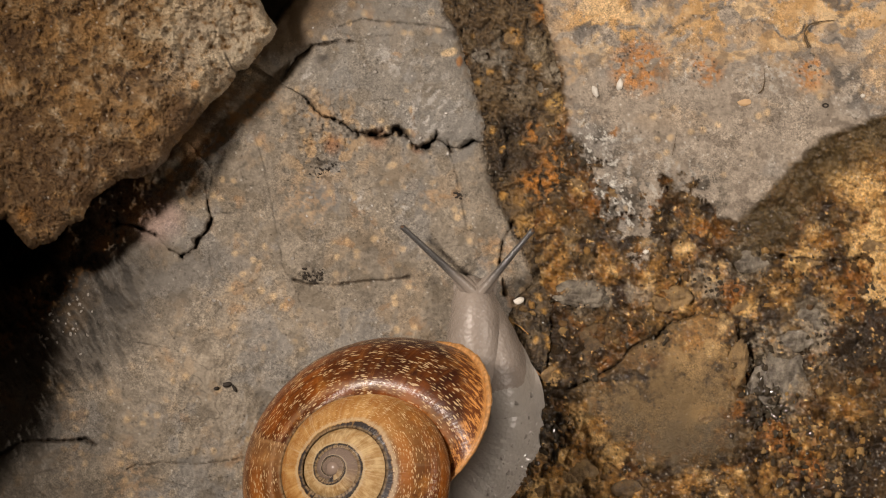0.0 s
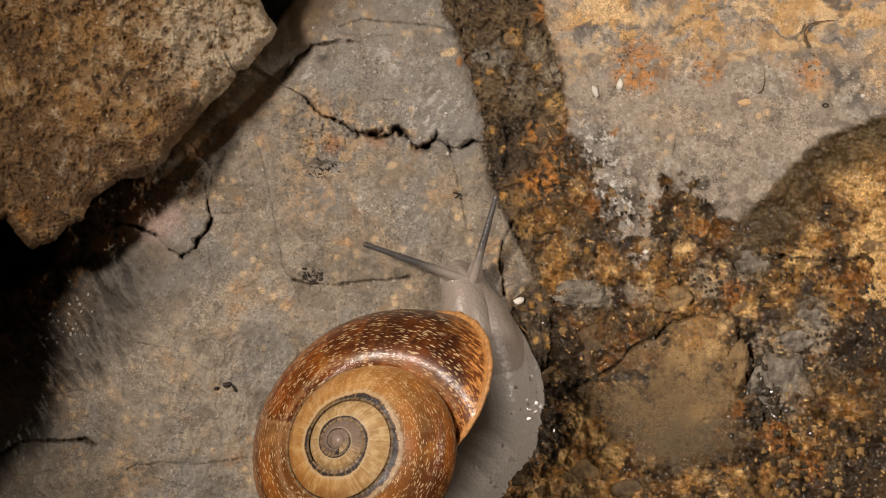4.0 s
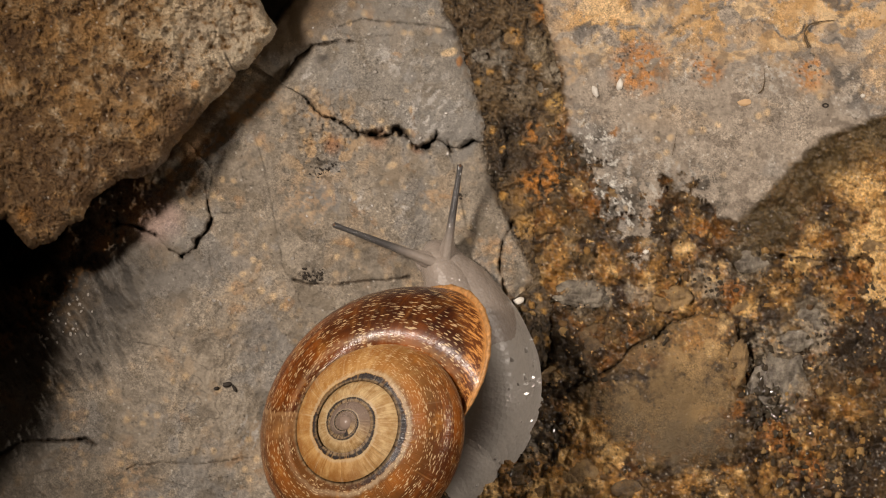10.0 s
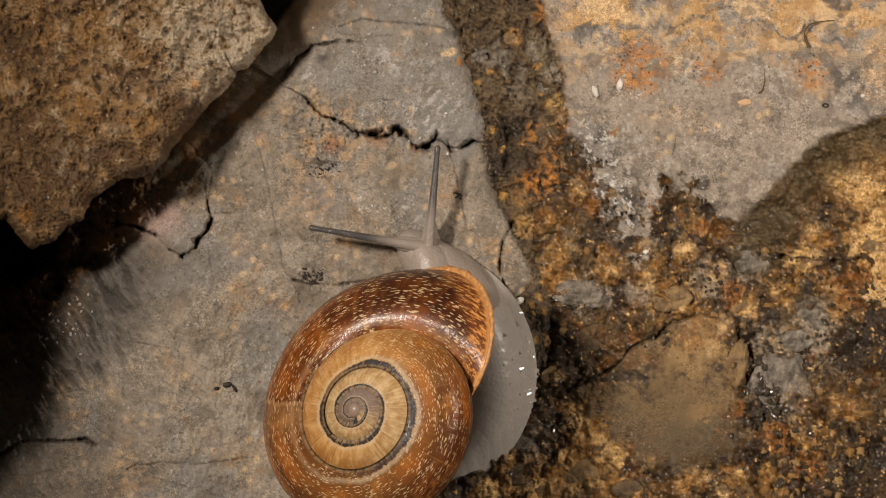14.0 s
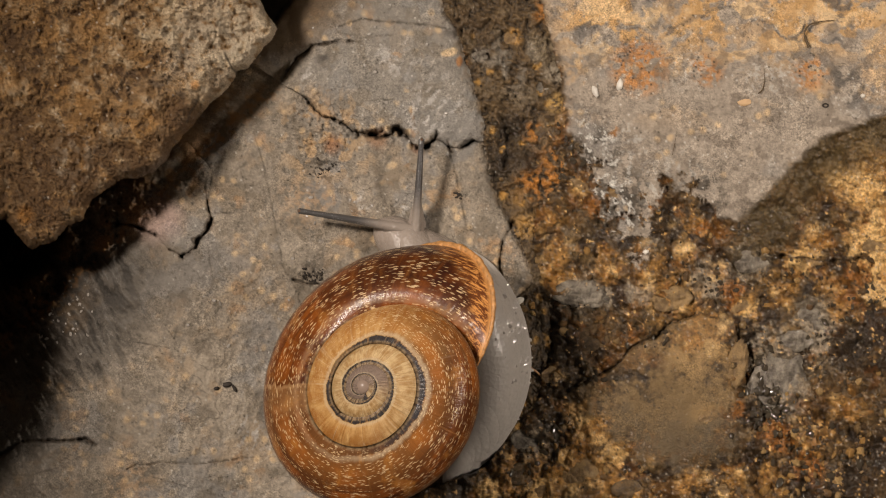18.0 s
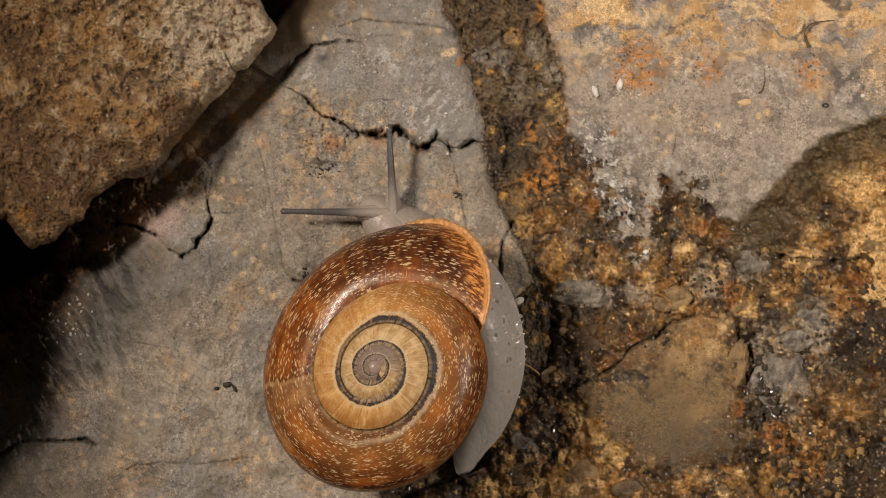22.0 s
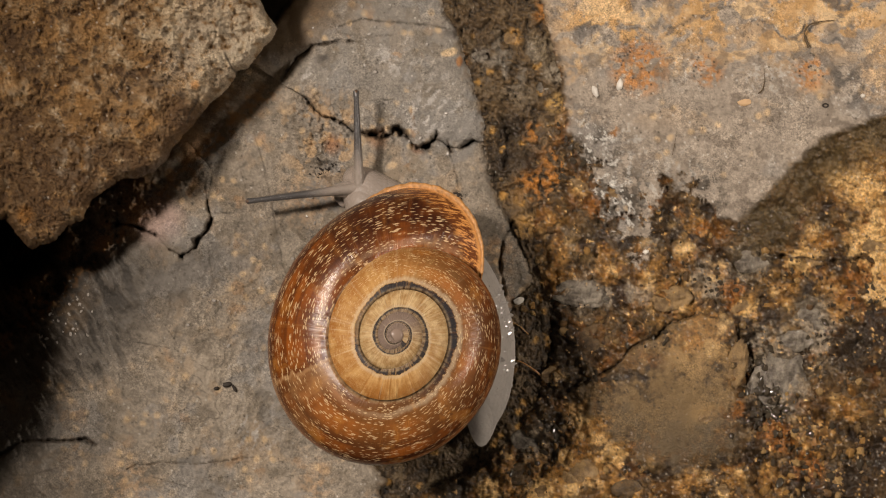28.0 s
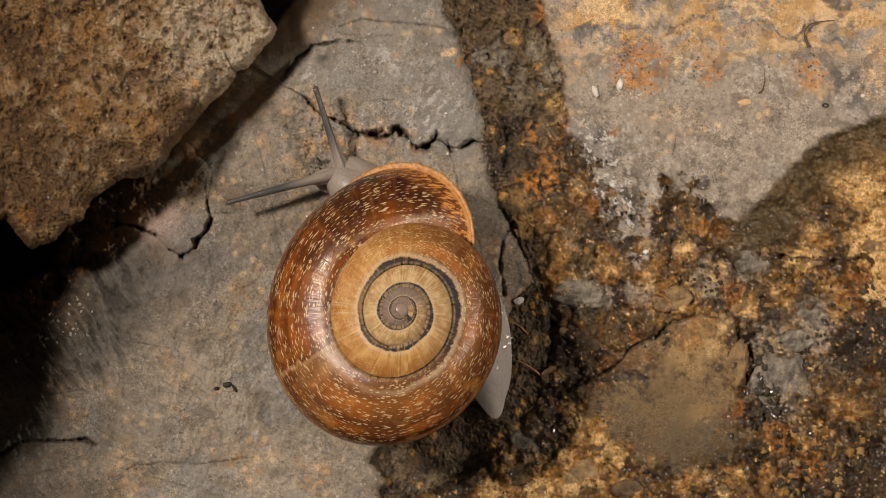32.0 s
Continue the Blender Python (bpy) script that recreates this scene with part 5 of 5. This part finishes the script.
def seed_ring(px, py):
    bm = bmesh.new()
    n, m = 16, 8
    rings = []
    for i in range(n):
        a = 2 * math.pi * i / n
        c = Vector((0.00036 * math.cos(a), 0.00026 * math.sin(a), 0))
        rings.append([bm.verts.new(c * (1 + 0.35 * math.cos(2 * math.pi * k / m)) + Vector((0, 0, 0.00014 * math.sin(2 * math.pi * k / m)))) for k in range(m)])
    for i in range(n):
        a, b = rings[i], rings[(i + 1) % n]
        for k in range(m):
            bm.faces.new((a[k], a[(k + 1) % m], b[(k + 1) % m], b[k]))
    bmesh.ops.recalc_face_normals(bm, faces=bm.faces)
    ob = part("seed_husk", bm, DEBRIS)
    ob.matrix_world = Matrix.Translation(spot(px, py, level_at(px, py) + 0.0001))
    return tagged(ob, "tiny dark ring-shaped seed husk on the rock", "seed")


seed_ring(1461, 187)

# ---- pebbles set in the wet rock and in the soil ----
PEBBLE, pn, pl, pb = material("set_pebble")
info = pn.new("ShaderNodeObjectInfo")
ramp = pn.new("ShaderNodeValToRGB")
for pos, col in ((0.0, (0.40, 0.21, 0.05)), (0.3, (0.50, 0.32, 0.12)), (0.55, (0.10, 0.055, 0.02)), (0.75, (0.24, 0.13, 0.04)), (1.0, (0.06, 0.035, 0.014))):
    e = ramp.color_ramp.elements[0] if pos == 0 else ramp.color_ramp.elements.new(pos) if pos < 1 else ramp.color_ramp.elements[-1]
    e.color = (*col, 1)
pl.new(info.outputs["Random"], ramp.inputs["Fac"])
where = pn.new("ShaderNodeTexCoord")
fine = pn.new("ShaderNodeTexNoise")
fine.inputs["Scale"].default_value, fine.inputs["Detail"].default_value = 1800.0, 5
pl.new(where.outputs["Object"], fine.inputs["Vector"])
mulp = pn.new("ShaderNodeVectorMath")
mulp.operation = "SCALE"
pl.new(ramp.outputs["Color"], mulp.inputs[0])
rg = pn.new("ShaderNodeMapRange")
rg.inputs["From Min"].default_value, rg.inputs["From Max"].default_value = 0.3, 0.7
rg.inputs["To Min"].default_value, rg.inputs["To Max"].default_value = 0.35, 1.4
pl.new(fine.outputs["Fac"], rg.inputs["Value"])
pl.new(rg.outputs["Result"], mulp.inputs["Scale"])
pl.new(mulp.outputs["Vector"], pb.inputs["Base Color"])
pb.inputs["Roughness"].default_value = 0.38
pb.inputs["Coat Weight"].default_value, pb.inputs["Coat Roughness"].default_value = 0.6, 0.1
bmp = pn.new("ShaderNodeBump")
bmp.inputs["Strength"].default_value, bmp.inputs["Distance"].default_value = 0.9, 0.0002
pl.new(fine.outputs["Fac"], bmp.inputs["Height"])
pl.new(bmp.outputs["Normal"], pb.inputs["Normal"])


def pebble_mesh(seed):
    bm = bmesh.new()
    bmesh.ops.create_icosphere(bm, subdivisions=2, radius=1.0)
    for v in bm.verts:
        n = 1 + 0.7 * noise.noise(v.co * 1.4 + Vector((seed * 7.7, 1, 0))) + 0.35 * noise.noise(v.co * 2.6 + Vector((seed * 3.3, 0, 2)))
        v.co = Vector((v.co.x * n, v.co.y * n * 0.78, v.co.z * n * 0.5))
    me = bpy.data.meshes.new("pebble")
    bm.to_mesh(me)
    bm.free()
    me.materials.append(PEBBLE)
    me.polygons.foreach_set("use_smooth", np.ones(len(me.polygons), bool))
    return me


def scatter_pebbles(count):
    rnd = random.Random(5)
    shapes = [pebble_mesh(k) for k in range(8)]
    made = 0
    while made < count:
        gravel = made > 0.62 * count                 # the last ones lie close together in the gravelly corner
        x, y = (rnd.gauss(1460, 70), rnd.gauss(805, 50)) if gravel else (rnd.uniform(880, 1570), rnd.uniform(260, 885))
        if x > 1590 or y > 900:
            continue
        j, i = int(np.searchsorted(gx, x)), int(np.searchsorted(gy, y))
        lab = bed.label[i, j]
        if lab not in (4, 5) or (lab == 5 and bed.dry[i, j] > -12) or (lab == 4 and rnd.random() < 0.5) or (y < 440 and x > 1280):
            continue
        made += 1
        r = (0.00026 + 0.00055 * rnd.random() ** 2) if gravel else (0.00022 + 0.00055 * rnd.random() ** 2)
        ob = new("pebble", rnd.choice(shapes))
        ob.parent = brown_rock
        ob.matrix_world = (Matrix.Translation(spot(x, y, float(bed.z[i, j]) + 0.05 * r)) @ Matrix.Rotation(rnd.uniform(0, 6.28), 4, "Z")
                           @ Matrix.Rotation(rnd.uniform(-0.35, 0.35), 4, "X") @ Matrix.Diagonal((r, r, r, 1)))


scatter_pebbles(290)

# ---- wet grains that glint on the stone ----
WATER, wn, wl, wb = material("wet_grain")
wb.inputs["Base Color"].default_value = (0.045, 0.035, 0.023, 1)
wb.inputs["Roughness"].default_value = 0.06
wb.inputs["IOR"].default_value = 1.5
BEADS = ((1350, 690, 30, 60, 120), (1362, 732, 26, 16, 50), (1020, 265, 40, 34, 60), (870, 312, 14, 12, 16), (985, 780, 16, 34, 20), (1150, 590, 60, 20, 16),
         (1310, 410, 22, 12, 16), (1270, 510, 34, 22, 26), (1040, 670, 34, 14, 14), (1490, 590, 60, 40, 36), (940, 560, 40, 40, 20), (1010, 540, 30, 14, 16),
         (720, 868, 20, 10, 16), (880, 260, 40, 90, 26), (1210, 480, 60, 40, 20), (1530, 540, 30, 60, 24), (1130, 850, 60, 30, 14), (960, 660, 50, 60, 20),
         (1060, 330, 30, 20, 12), (1400, 470, 160, 60, 40), (1450, 800, 100, 60, 60), (920, 820, 60, 40, 30), (1500, 640, 60, 60, 30))


# small reflecting grains added for the sparkle of the grey rock
GLINT = plain_material("glint_grain", (0.34, 0.31, 0.27), 0.16, 900.0, 0.2, 0.00002)
GLINT.node_tree.nodes["Principled BSDF"].inputs["Specular IOR Level"].default_value = 1.0
GREY_GLINTS = ((745, 195, 70, 60, 40), (690, 90, 110, 60, 40), (640, 370, 110, 60, 24), (120, 560, 40, 60, 30), (440, 560, 70, 80, 20))


def beads(name, groups, mat, on_grey, label):
    rnd = random.Random(9)
    bm = bmesh.new()
    for group, (cx, cy, sx, sy, n) in enumerate(groups):
        for _ in range(int(n * 1.5)):
            x, y = rnd.gauss(cx, sx * 0.6), rnd.gauss(cy, sy * 0.6)
            j, i = int(np.clip(np.searchsorted(gx, x), 0, len(gx) - 1)), int(np.clip(np.searchsorted(gy, y), 0, len(gy) - 1))
            if (bed.label[i, j] < 4) != on_grey or (bed.label[i, j] == 5 and bed.dry[i, j] > 6):
                continue
            r = (0.00007 + 0.00024 * rnd.random() ** 3) * (0.8 if on_grey else 1.7 if group in (0, 1, 4, 20) else 1.2)
            # each grain is tilted to mirror one lamp and so make a glint
            face = Vector((-0.25, 0.11, 0.96)) if rnd.random() < 0.65 else Vector((0.45, 0.03, 0.89))
            face += Vector((rnd.gauss(0, 0.13), rnd.gauss(0, 0.13), 0))
            lean = face.to_track_quat("Z", "Y").to_matrix().to_4x4()
            bmesh.ops.create_icosphere(bm, subdivisions=2, radius=r, matrix=Matrix.Translation(spot(x, y, level_at(x, y) + 0.35 * r)) @ lean
                                       @ Matrix.Rotation(rnd.uniform(0, 3), 4, "Z") @ Matrix.Diagonal((rnd.uniform(1, 2.0), 1, 0.24, 1)))
    return tagged(part(name, bm, mat), label, "grains", kind="stuff")


beads("wet_grains", BEADS, WATER, False, "tiny wet mineral grains glinting on damp stone")
beads("glint_grains", GREY_GLINTS, GLINT, True, "tiny grains added as glints on the grey rock")


# ---- stones bedded in the wet rock ----
def bedded_material(name, light, dark):
    m, nodes, links, bsdf = material(name)
    where = nodes.new("ShaderNodeTexCoord")
    wide = nodes.new("ShaderNodeTexNoise")
    wide.inputs["Scale"].default_value, wide.inputs["Detail"].default_value, wide.inputs["Roughness"].default_value = 700.0, 7, 0.75
    links.new(where.outputs["Object"], wide.inputs["Vector"])
    ramp = nodes.new("ShaderNodeValToRGB")
    ramp.color_ramp.elements[0].position, ramp.color_ramp.elements[1].position = 0.40, 0.62
    ramp.color_ramp.elements[0].color, ramp.color_ramp.elements[1].color = (*dark, 1), (*light, 1)
    links.new(wide.outputs["Fac"], ramp.inputs["Fac"])
    links.new(ramp.outputs["Color"], bsdf.inputs["Base Color"])
    bsdf.inputs["Roughness"].default_value = 0.42
    bsdf.inputs["Coat Weight"].default_value, bsdf.inputs["Coat Roughness"].default_value = 0.6, 0.10
    bump = nodes.new("ShaderNodeBump")
    bump.inputs["Strength"].default_value, bump.inputs["Distance"].default_value = 1.0, 0.0006
    links.new(wide.outputs["Fac"], bump.inputs["Height"])
    links.new(bump.outputs["Normal"], bsdf.inputs["Normal"])
    links.new(bump.outputs["Normal"], bsdf.inputs["Coat Normal"])
    return m


STONE_GREY = bedded_material("bedded_grey", (0.30, 0.26, 0.20), (0.07, 0.055, 0.038))
STONE_BROWN = bedded_material("bedded_brown", (0.17, 0.105, 0.042), (0.055, 0.035, 0.017))
STONE_TAN = bedded_material("bedded_tan", (0.36, 0.235, 0.10), (0.14, 0.085, 0.036))
STONES = ((1032, 522, 50, 22, -6, 0), (1046, 606, 46, 34, 12, 1), (1376, 668, 44, 66, -8, 0), (1442, 562, 34, 26, 10, 0), (1330, 462, 34, 24, 0, 0),
          (940, 786, 36, 24, -12, 0), (1030, 836, 34, 32, 20, 2), (955, 869, 28, 18, 0, 2), (1318, 541, 24, 9, 26, 2), (1426, 463, 34, 8, -3, 2),
          (1092, 345, 18, 8, -18, 2), (1026, 327, 18, 6, -30, 2), (1190, 530, 34, 20, 8, 2), (1110, 866, 26, 16, 0, 1),
          (1306, 640, 17, 42, -6, 2), (1434, 664, 26, 6, 36, 2), (1228, 556, 24, 9, 14, 2), (1545, 432, 40, 30, 10, 2), (1012, 850, 22, 40, 24, 2),
          (1492, 690, 22, 16, 0, 1), (1390, 556, 24, 16, 20, 1), (1408, 604, 26, 18, 0, 0), (850, 100, 13, 10, 0, 0), (905, 70, 12, 16, 10, 2),
          (960, 155, 34, 10, 38, 0), (985, 192, 18, 9, 0, 2), (966, 238, 22, 14, 0, 1),
          (975, 662, 18, 12, 20, 2), (920, 838, 30, 18, 10, 1), (1280, 868, 12, 11, 0, 2), (1250, 742, 14, 10, 0, 2))


def bedded_stones():
    mats = (STONE_GREY, STONE_BROWN, STONE_TAN)
    for k, (px, py, rx, ry, turn, kind) in enumerate(STONES):
        bm = bmesh.new()
        bmesh.ops.create_icosphere(bm, subdivisions=4, radius=1.0)
        high = 0.30 * min(rx, ry)
        for v in bm.verts:
            p = v.co
            n = 1 + 0.34 * noise.noise(p * 1.3 + Vector((k * 5.3, 0, 0))) + 0.16 * noise.noise(p * 3.4 + Vector((0, k * 2.1, 0))) + 0.07 * noise.noise(p * 9)
            top = p.z * (1 + 0.5 * noise.noise(p * 2.3 + Vector((k, k, 0))))
            v.co = Vector((p.x * rx * n, p.y * ry * n, top * high * n)) * U
        ob = part("bedded_stone", bm, mats[kind], brown_rock)
        ob.matrix_world = Matrix.Translation(spot(px, py, level_at(px, py) - 0.35 * high * U)) @ Matrix.Rotation(radians(turn), 4, "Z")


bedded_stones()


def moss(px, py, spread_px, count, seed):
    rnd = random.Random(seed)
    bm = bmesh.new()
    for _ in range(count):
        x, y = rnd.gauss(px, spread_px), rnd.gauss(py, spread_px * 0.6)
        r = 0.00006 + 0.00014 * rnd.random() ** 2
        bmesh.ops.create_icosphere(bm, subdivisions=1, radius=r, matrix=Matrix.Translation(spot(x, y, level_at(x, y) + 0.4 * r))
                                   @ Matrix.Rotation(rnd.uniform(0, 3), 4, "Z") @ Matrix.Diagonal((rnd.uniform(1, 2.4), 1, 0.8, 1)))
    return tagged(part("moss_crumbs", bm, DEBRIS), "dark dry moss crumbs stuck to the grey rock", "moss", kind="stuff")


moss(548, 490, 11, 60, 3)
moss(572, 298, 13, 30, 4)
moss(812, 346, 6, 16, 5)


# ---- what moves ----
CLOCK = (0, 1, 2, 3, 6, 9, 11, 13, 17, 19, 21, 23, 25, 28, 30, 32)
LEFT_BASE = ((815, 497), (803, 492), (797, 488), (793, 485), (772, 478), (748, 462), (735, 448), (716, 438), (690, 405), (675, 393), (652, 378), (635, 375),
             (615, 361), (600, 337), (577, 325), (562, 316))
LEFT_TIP = ((709, 399), (697, 408), (672, 412), (655, 425), (622, 428), (596, 404), (578, 393), (553, 405), (533, 377), (518, 370), (505, 370), (484, 376),
            (457, 360), (434, 357), (410, 370), (399, 360))
RIGHT_BASE = ((868, 497), (862, 490), (857, 486), (850, 481), (827, 460), (803, 440), (783, 425), (768, 412), (744, 385), (730, 372), (708, 355), (682, 345),
              (660, 330), (635, 310), (611, 292), (596, 276))
RIGHT_TIP = ((945, 405), (935, 398), (925, 370), (900, 352), (850, 330), (822, 300), (807, 280), (782, 262), (760, 248), (732, 238), (710, 225), (667, 212),
             (652, 185), (630, 158), (577, 155), (557, 152))
SHELL_CLOCK = (0, 6, 9, 13, 19, 23, 25.5, 28, 32)
SHELL_TURN = ((-0.1706, -0.4494, -0.1144), (-0.1904, -0.4971, -0.0028), (-0.1945, -0.4851, 0.0589), (-0.1590, -0.4424, 0.1098), (-0.1647, -0.3154, 0.2168), (-0.1644, -0.1845, 0.3709), (-0.1452, -0.0956, 0.4663), (-0.1319, -0.0209, 0.5559), (-0.1480, 0.0678, 0.6733))
APEX_CLOCK = (0, 1, 2, 3, 6, 9, 11, 13, 14.5, 16.5, 18, 20, 22, 24, 25.5, 27.5, 29, 30.5, 32)
APEX = ((585, 827), (590, 810), (592, 798), (593, 787), (596, 767), (603, 753), (612, 741), (619, 732), (625, 720), (632, 697), (639, 683), (649, 668),
        (660, 649), (675, 634), (687, 622), (698, 597), (704, 583), (708, 566), (709, 548))
APEX_HEIGHT = 0.0290
SPINE_CLOCK = (0, 9, 19, 25.5, 32)
SPINE = (   # middle line of the foot from the neck to the tail
    ((850, 575), (868, 640), (885, 700), (892, 755), (875, 815), (840, 870), (795, 930)),
    ((815, 510), (848, 565), (878, 635), (890, 700), (880, 760), (850, 820), (800, 885)),
    ((728, 441), (782, 484), (835, 535), (862, 595), (872, 655), (862, 722), (832, 792)),
    ((690, 379), (734, 421), (785, 475), (830, 540), (852, 605), (858, 672), (850, 736)),
    ((656, 346), (696, 388), (742, 442), (790, 500), (828, 560), (848, 612), (860, 660)))


def smooth_at(t, clock, values):
    """A value between its times, by a cubic that passes through all of them."""
    clock, values = np.array(clock, float), np.array(values, float)
    slope = np.gradient(values, clock, axis=0)
    i = int(np.clip(np.searchsorted(clock, t) - 1, 0, len(clock) - 2))
    h = clock[i + 1] - clock[i]
    u = (t - clock[i]) / h
    return ((1 + 2 * u) * (1 - u) ** 2 * values[i] + u * (1 - u) ** 2 * h * slope[i] + u * u * (3 - 2 * u) * values[i + 1]
            + u * u * (u - 1) * h * slope[i + 1])


def ground_at(x, y):
    return level_at(784 + x / U, 441 - y / U)


def motions():
    times = [float(t) for t in range(33)]
    tracks = {ob: [] for ob in (snail, shell, head, bridge, stalk_left, stalk_right, socket_left, socket_right, *body)}
    for t in times:
        ax, ay = smooth_at(t, APEX_CLOCK, APEX)
        apex = spot(ax, ay, APEX_HEIGHT)
        home = Matrix.Translation((apex.x, apex.y, 0))
        back = home.inverted()
        tracks[snail].append((t, home))
        turn = Vector(smooth_at(t, SHELL_CLOCK, SHELL_TURN))
        tracks[shell].append((t, back @ Matrix.Translation(apex) @ Matrix.Rotation(turn.length, 4, turn.normalized()) @ Matrix.Translation((0, 0, 0.0005))))
        roots = []
        for ob, sleeve, base, tip, long in ((stalk_left, socket_left, LEFT_BASE, LEFT_TIP, LEFT_HORN),
                                            (stalk_right, socket_right, RIGHT_BASE, RIGHT_TIP, RIGHT_HORN)):
            b, p = smooth_at(t, CLOCK, base), smooth_at(t, CLOCK, tip)
            root, end = spot(b[0], b[1], 0.0042), spot(p[0], p[1], 0.0062)
            roots.append(root)
            way = (end - root).normalized()
            yaw, lift = math.atan2(way.y, way.x), math.asin(way.z)
            # drawn in, the stalk slides back into the head
            facing = Matrix.Rotation(yaw, 4, "Z") @ Matrix.Rotation(-lift, 4, "Y")
            tracks[ob].append((t, back @ Matrix.Translation(end - way * (long + 0.0003)) @ facing))
            tracks[sleeve].append((t, back @ Matrix.Translation(root - Vector((0, 0, 0.0007))) @ facing))
        across = roots[1] - roots[0]
        yaw = math.atan2(across.y, across.x)
        ahead = Vector((-math.sin(yaw), math.cos(yaw), 0))
        mid = (roots[0] + roots[1]) / 2 - ahead * 0.0086
        tracks[head].append((t, back @ Matrix.Translation((mid.x, mid.y, ground_at(mid.x, mid.y) - 0.0002)) @ Matrix.Rotation(yaw, 4, "Z")))
        line = smooth_at(t, SPINE_CLOCK, SPINE)
        line = [smooth_at(s, range(7), line) for s in STATIONS]
        places = [spot(*p, 0.003) for p in line]
        half = (mid + places[0]) / 2
        bow = (places[0] - places[2]).normalized() + ahead
        tracks[bridge].append((t, back @ Matrix.Translation((half.x, half.y, ground_at(half.x, half.y) - 0.0003))
                               @ Matrix.Rotation(math.atan2(bow.y, bow.x) - math.pi / 2, 4, "Z")))
        for i, ob in enumerate(body):
            here = places[i]
            way = places[max(i - 1, 0)] - places[min(i + 1, len(places) - 1)]
            yaw = math.atan2(way.y, way.x) - math.pi / 2
            lows = [ground_at(q.x, q.y) for q in places[max(i - 3, 0):i + 4]]
            tracks[ob].append((t, back @ Matrix.Translation((here.x, here.y, sum(lows) / len(lows) - 0.0004)) @ Matrix.Rotation(yaw, 4, "Z")))
    for ob, rows in tracks.items():
        walk(ob, rows)


motions()
